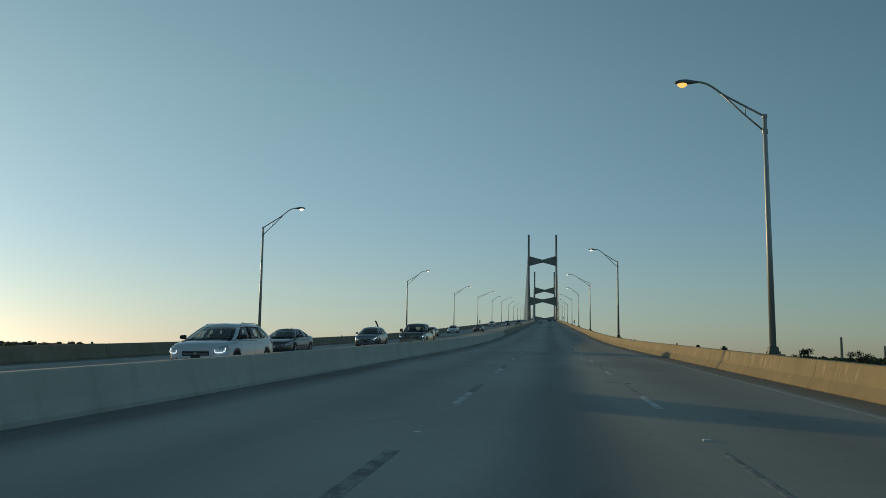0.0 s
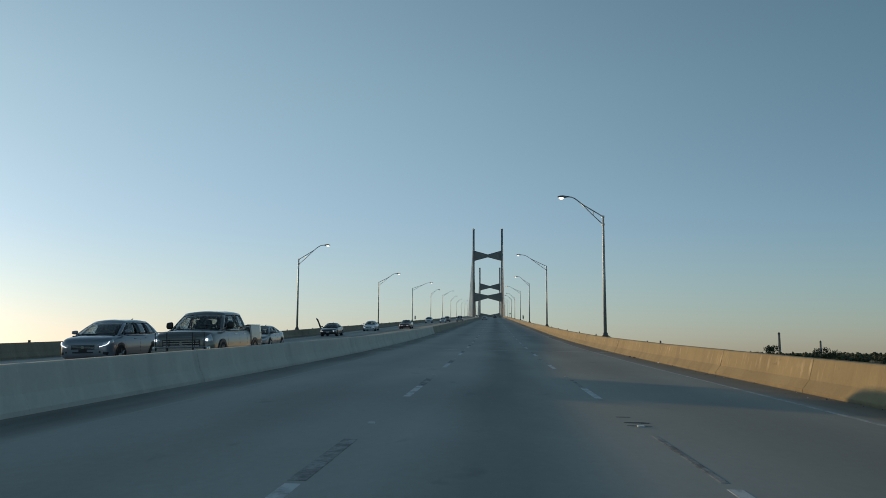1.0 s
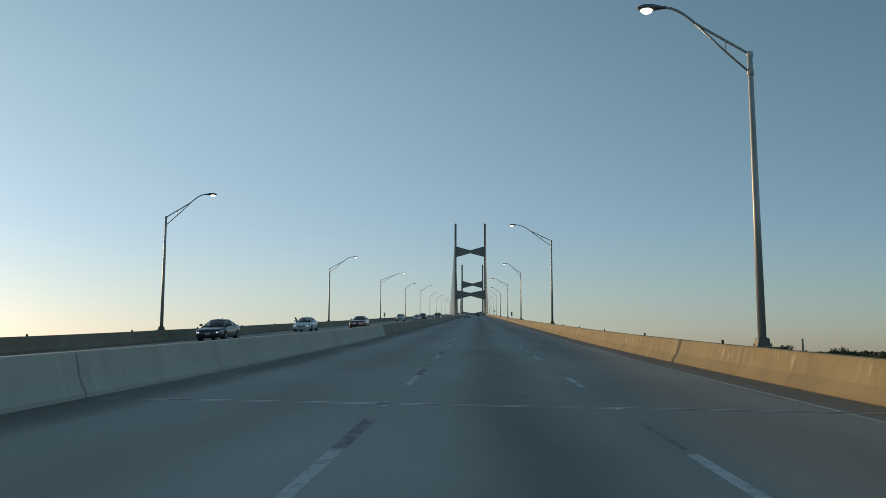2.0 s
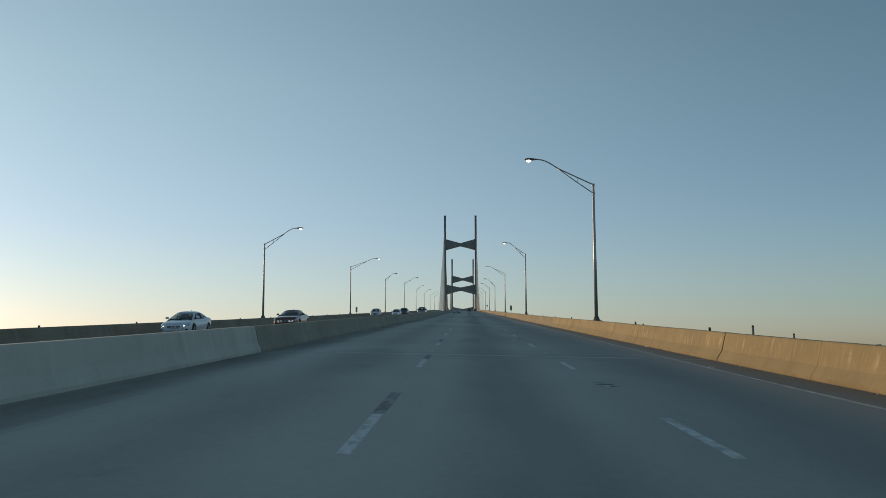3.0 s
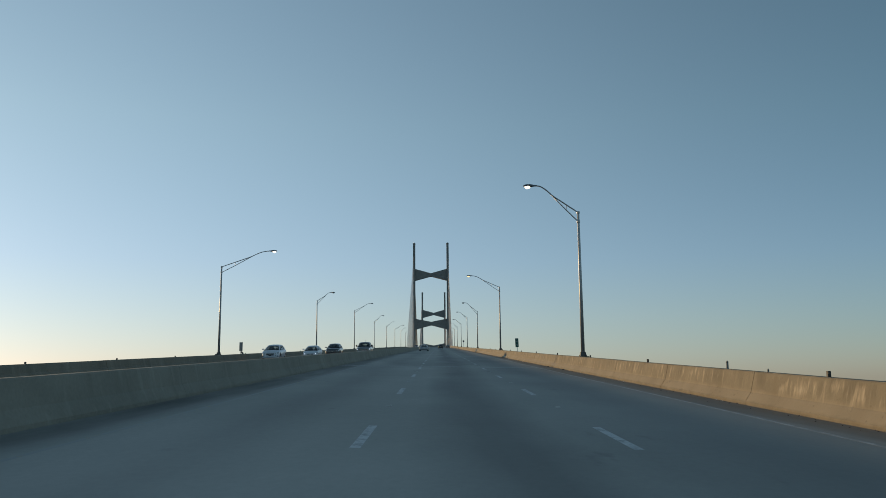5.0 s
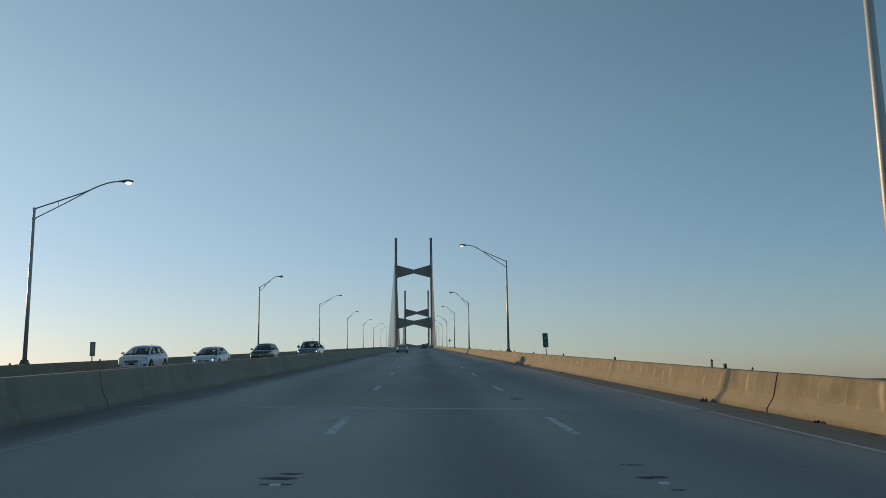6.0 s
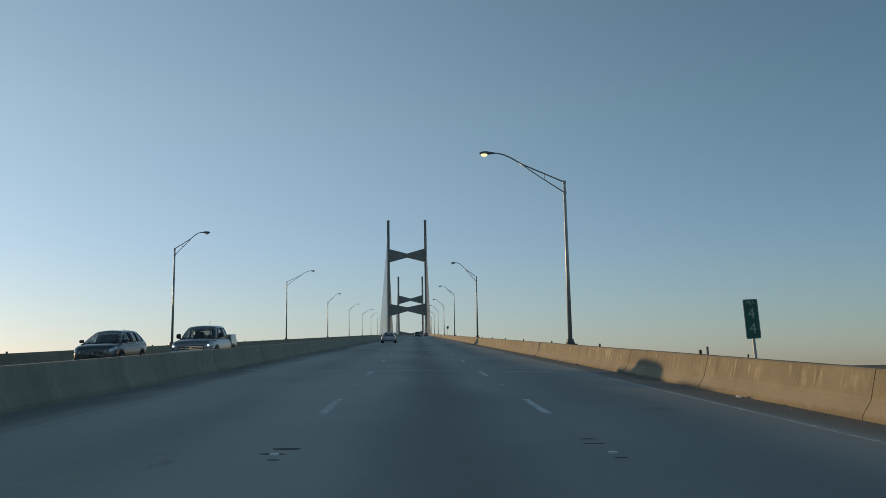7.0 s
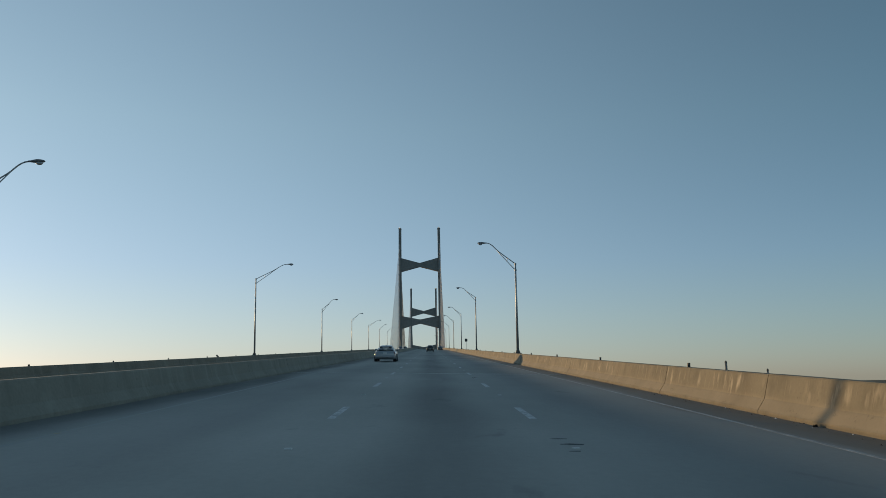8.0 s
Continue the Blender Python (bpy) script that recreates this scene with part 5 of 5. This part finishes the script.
    if guard:
        gy = fy + 0.12
        ends = [(sgn * 0.90, gy - 0.16) for sgn in (-1, 1)]
        bars = part("grille_guard", tube([(ends[0][0], ends[0][1], 1.10), (-0.78, gy, 1.13), (0.78, gy, 1.13), (ends[1][0], ends[1][1], 1.10)], 0.018, 8), M_RIM, ob, "tubular steel grille guard")
        part("cross_bar", tube([(ends[0][0], ends[0][1], 0.66), (-0.78, gy, 0.64), (0.78, gy, 0.64), (ends[1][0], ends[1][1], 0.66)], 0.016, 8), M_RIM, bars)
        part("cross_bar", tube([(-0.42, gy, 0.98), (0.42, gy, 0.98)], 0.012, 6), M_RIM, bars)
        for x in (-0.80, -0.42, 0.42, 0.80):
            part("upright", tube([(x, gy - 0.02, 0.52), (x, gy, 0.7), (x, gy, 1.13)], 0.016, 8), M_TRIM, bars)
    part("rear_bumper", boxed((-st[-1][3] * 1.05, st[-1][0] - 0.05, 0.34), (st[-1][3] * 1.05, st[-1][0] + 0.12, 0.54), 0.05), paint if not big else M_CHROME, ob)
    part("number_plate", boxed((-0.15, st[-1][0] - 0.012, 0.62), (0.15, st[-1][0] + 0.02, 0.77)), M_PLATE, ob)
    if rails:
        for sx in (-1, 1):
            x = sx * c.wt * 0.93
            arc = [(x, c.yf1 - 0.12 + (c.yr1 + 0.24 - c.yf1) * f, c.zt - 0.085 + 0.072 * min(1.0, 5.5 * f * (1 - f)) ** 0.6) for f in between(0.0, 1.0, 16)]
            part("roof_rail", tube(arc, 0.016, 6), M_CHROME, ob)
    if big:
        part("bed_liner", boxed((-0.80, -2.80, 1.28), (0.80, -1.40, 1.372), 0.02), M_TRIM, ob)
        for sx in (-1, 1):
            grid = []
            for share, f in ((1.004, 0.30), (1.004, 0.50), (0.992, 0.70), (0.975, 0.85), (0.962, 0.95), (0.952, 1.0), (0.93, 1.012), (0.86, 1.012)):
                grid.append([(sx * share * body_at(st, y)[2], y, 0.34 + 1.025 * f) for y in between(-1.30, -2.90, 8)])
            side = part("bed_side", thick_sheet(grid, (0, -2.1, 0.6), 0.02), paint, ob, smooth=True)
            part("bed_rail", boxed((min(sx * 0.86, sx * 0.93), -2.88, 1.37), (max(sx * 0.86, sx * 0.93), -1.32, 1.388), 0.006), M_TRIM, side, "black bed rail cap")
        part("tailgate", boxed((-0.9, -2.94, 0.72), (0.9, -2.86, 1.36), 0.02), paint, ob)
        if not guard:
            part("antenna", tube([(0.0, c.yr1 + 0.2, c.zt), (0.0, c.yr1 + 0.12, c.zt + 0.28)], 0.008, 5), M_TRIM, ob)
    else:
        part("antenna", tube([(0, c.yr1 + 0.15, c.zt), (0, c.yr1 + 0.02, c.zt + 0.06)], [0.03, 0.008], 6), M_TRIM, ob)
    return ob


def on_deck(x, y, oncoming):
    s = math.degrees(math.atan(slope(y)))
    lean = math.degrees(math.atan(CROSS))
    z = deck(x, y)
    return pose(x, y, z, s, lean if x > 0 else -lean, 0) @ pose(0, 0, 0, 0, 0, 180 if oncoming else 0)


ONCOMING = "oncoming traffic"
L1, L2, L3 = -3.45, -7.2, -11.0
traffic = [
    # kind, name, paint, lane, y of the front, label, lights, privacy, rails, size
    ("suv", "suv", WHITE_PAINT, L1 - 0.04, 24.25, "white SUV with glowing U-shaped running lights and roof rails", M_DRL, False, True, (1.02, 0.98, 0.92)),
    ("sedan", "sedan", GREY_PAINT, L2, 42.2, "dark graphite sedan driving behind a white SUV", None, True, False, 1.0),
    ("pickup", "pickup_truck", BROWN_PAINT, L1 + 0.07, 63.6, "grey-brown crew-cab pickup truck with a tubular grille guard", M_DRL, False, False, (1.05, 1.05, 1.02)),
    ("suv", "suv", SILVER_PAINT, L2, 64.4, "silver-blue SUV driving beside a pickup truck", M_DRL, True, False, (1.0, 1.0, 0.98)),
    ("sedan", "sedan", PEWTER_PAINT, L2, 84.5, "dark silver sedan with a rounded roof", None, False, False, 0.97),
    ("sedan", "sedan", BLACK_PAINT, L3, 125.8, "black sedan in the outer oncoming lane", M_DRL, True, False, 1.0),
    ("sedan", "sedan", WHITE_PAINT, L3, 155.2, "white sedan in the outer oncoming lane", M_DRL, False, False, 1.0),
    ("coupe", "coupe", RED_PAINT, L2, 168.4, "dark red muscle coupe with ringed headlights", M_DRL, True, False, 1.0),
    ("suv", "suv", WHITE_PAINT, L3, 263.0, "white SUV in the outer oncoming lane", None, False, False, 0.98),
    ("hatch", "hatchback", WHITE_PAINT, L2, 265.3, "white rounded hatchback in the middle oncoming lane", M_DRL, False, False, 0.95),
    ("suv", "suv", GREY_PAINT, L2, 284.0, "dark grey SUV in the middle oncoming lane", None, True, False, 1.0),
    ("pickup", "pickup_truck", DARK_SILVER_PAINT, L1 + 0.1, 285.6, "dark silver-grey pickup truck with antenna beside the median", M_DRL, False, False, (0.95, 0.945, 0.94)),
    ("sedan", "sedan", GREY_PAINT, L1, 640.0, "dark sedan far up the bridge with lit headlights", M_DRL, True, False, 1.0),
    ("suv", "suv", SILVER_PAINT, L2, 690.0, "silver SUV far up the bridge with lit headlights", M_DRL, True, False, 1.0),
]
for kind, name, paint, x, y, label, lights, privacy, rails, size in traffic:
    wide, long, high = size if isinstance(size, tuple) else (size, size, size)
    place = on_deck(x, y + long * KINDS[kind]["body"][0][0], True) @ Matrix.Diagonal((wide, long, high, 1))
    vehicle(kind, name, paint, place, label, ONCOMING, lights, privacy, rails, paint is BROWN_PAINT)
AHEAD = "traffic ahead in the same direction"
vehicle("liftback", "liftback_car", LIGHT_PAINT, on_deck(3.36, 357.0, False) @ Matrix.Diagonal((1.06, 1.06, 1.06, 1)), "low silver liftback car seen from behind in the inner lane", AHEAD, None, False, False)
vehicle("suv", "suv", BLACK_PAINT, on_deck(7.3, 505.0, False), "dark SUV far ahead in the middle lane", AHEAD, None, True, False)
vehicle("sedan", "sedan", GREY_PAINT, on_deck(11.0, 590.0, False), "dark sedan far ahead in the outer lane", AHEAD, None, True, False)
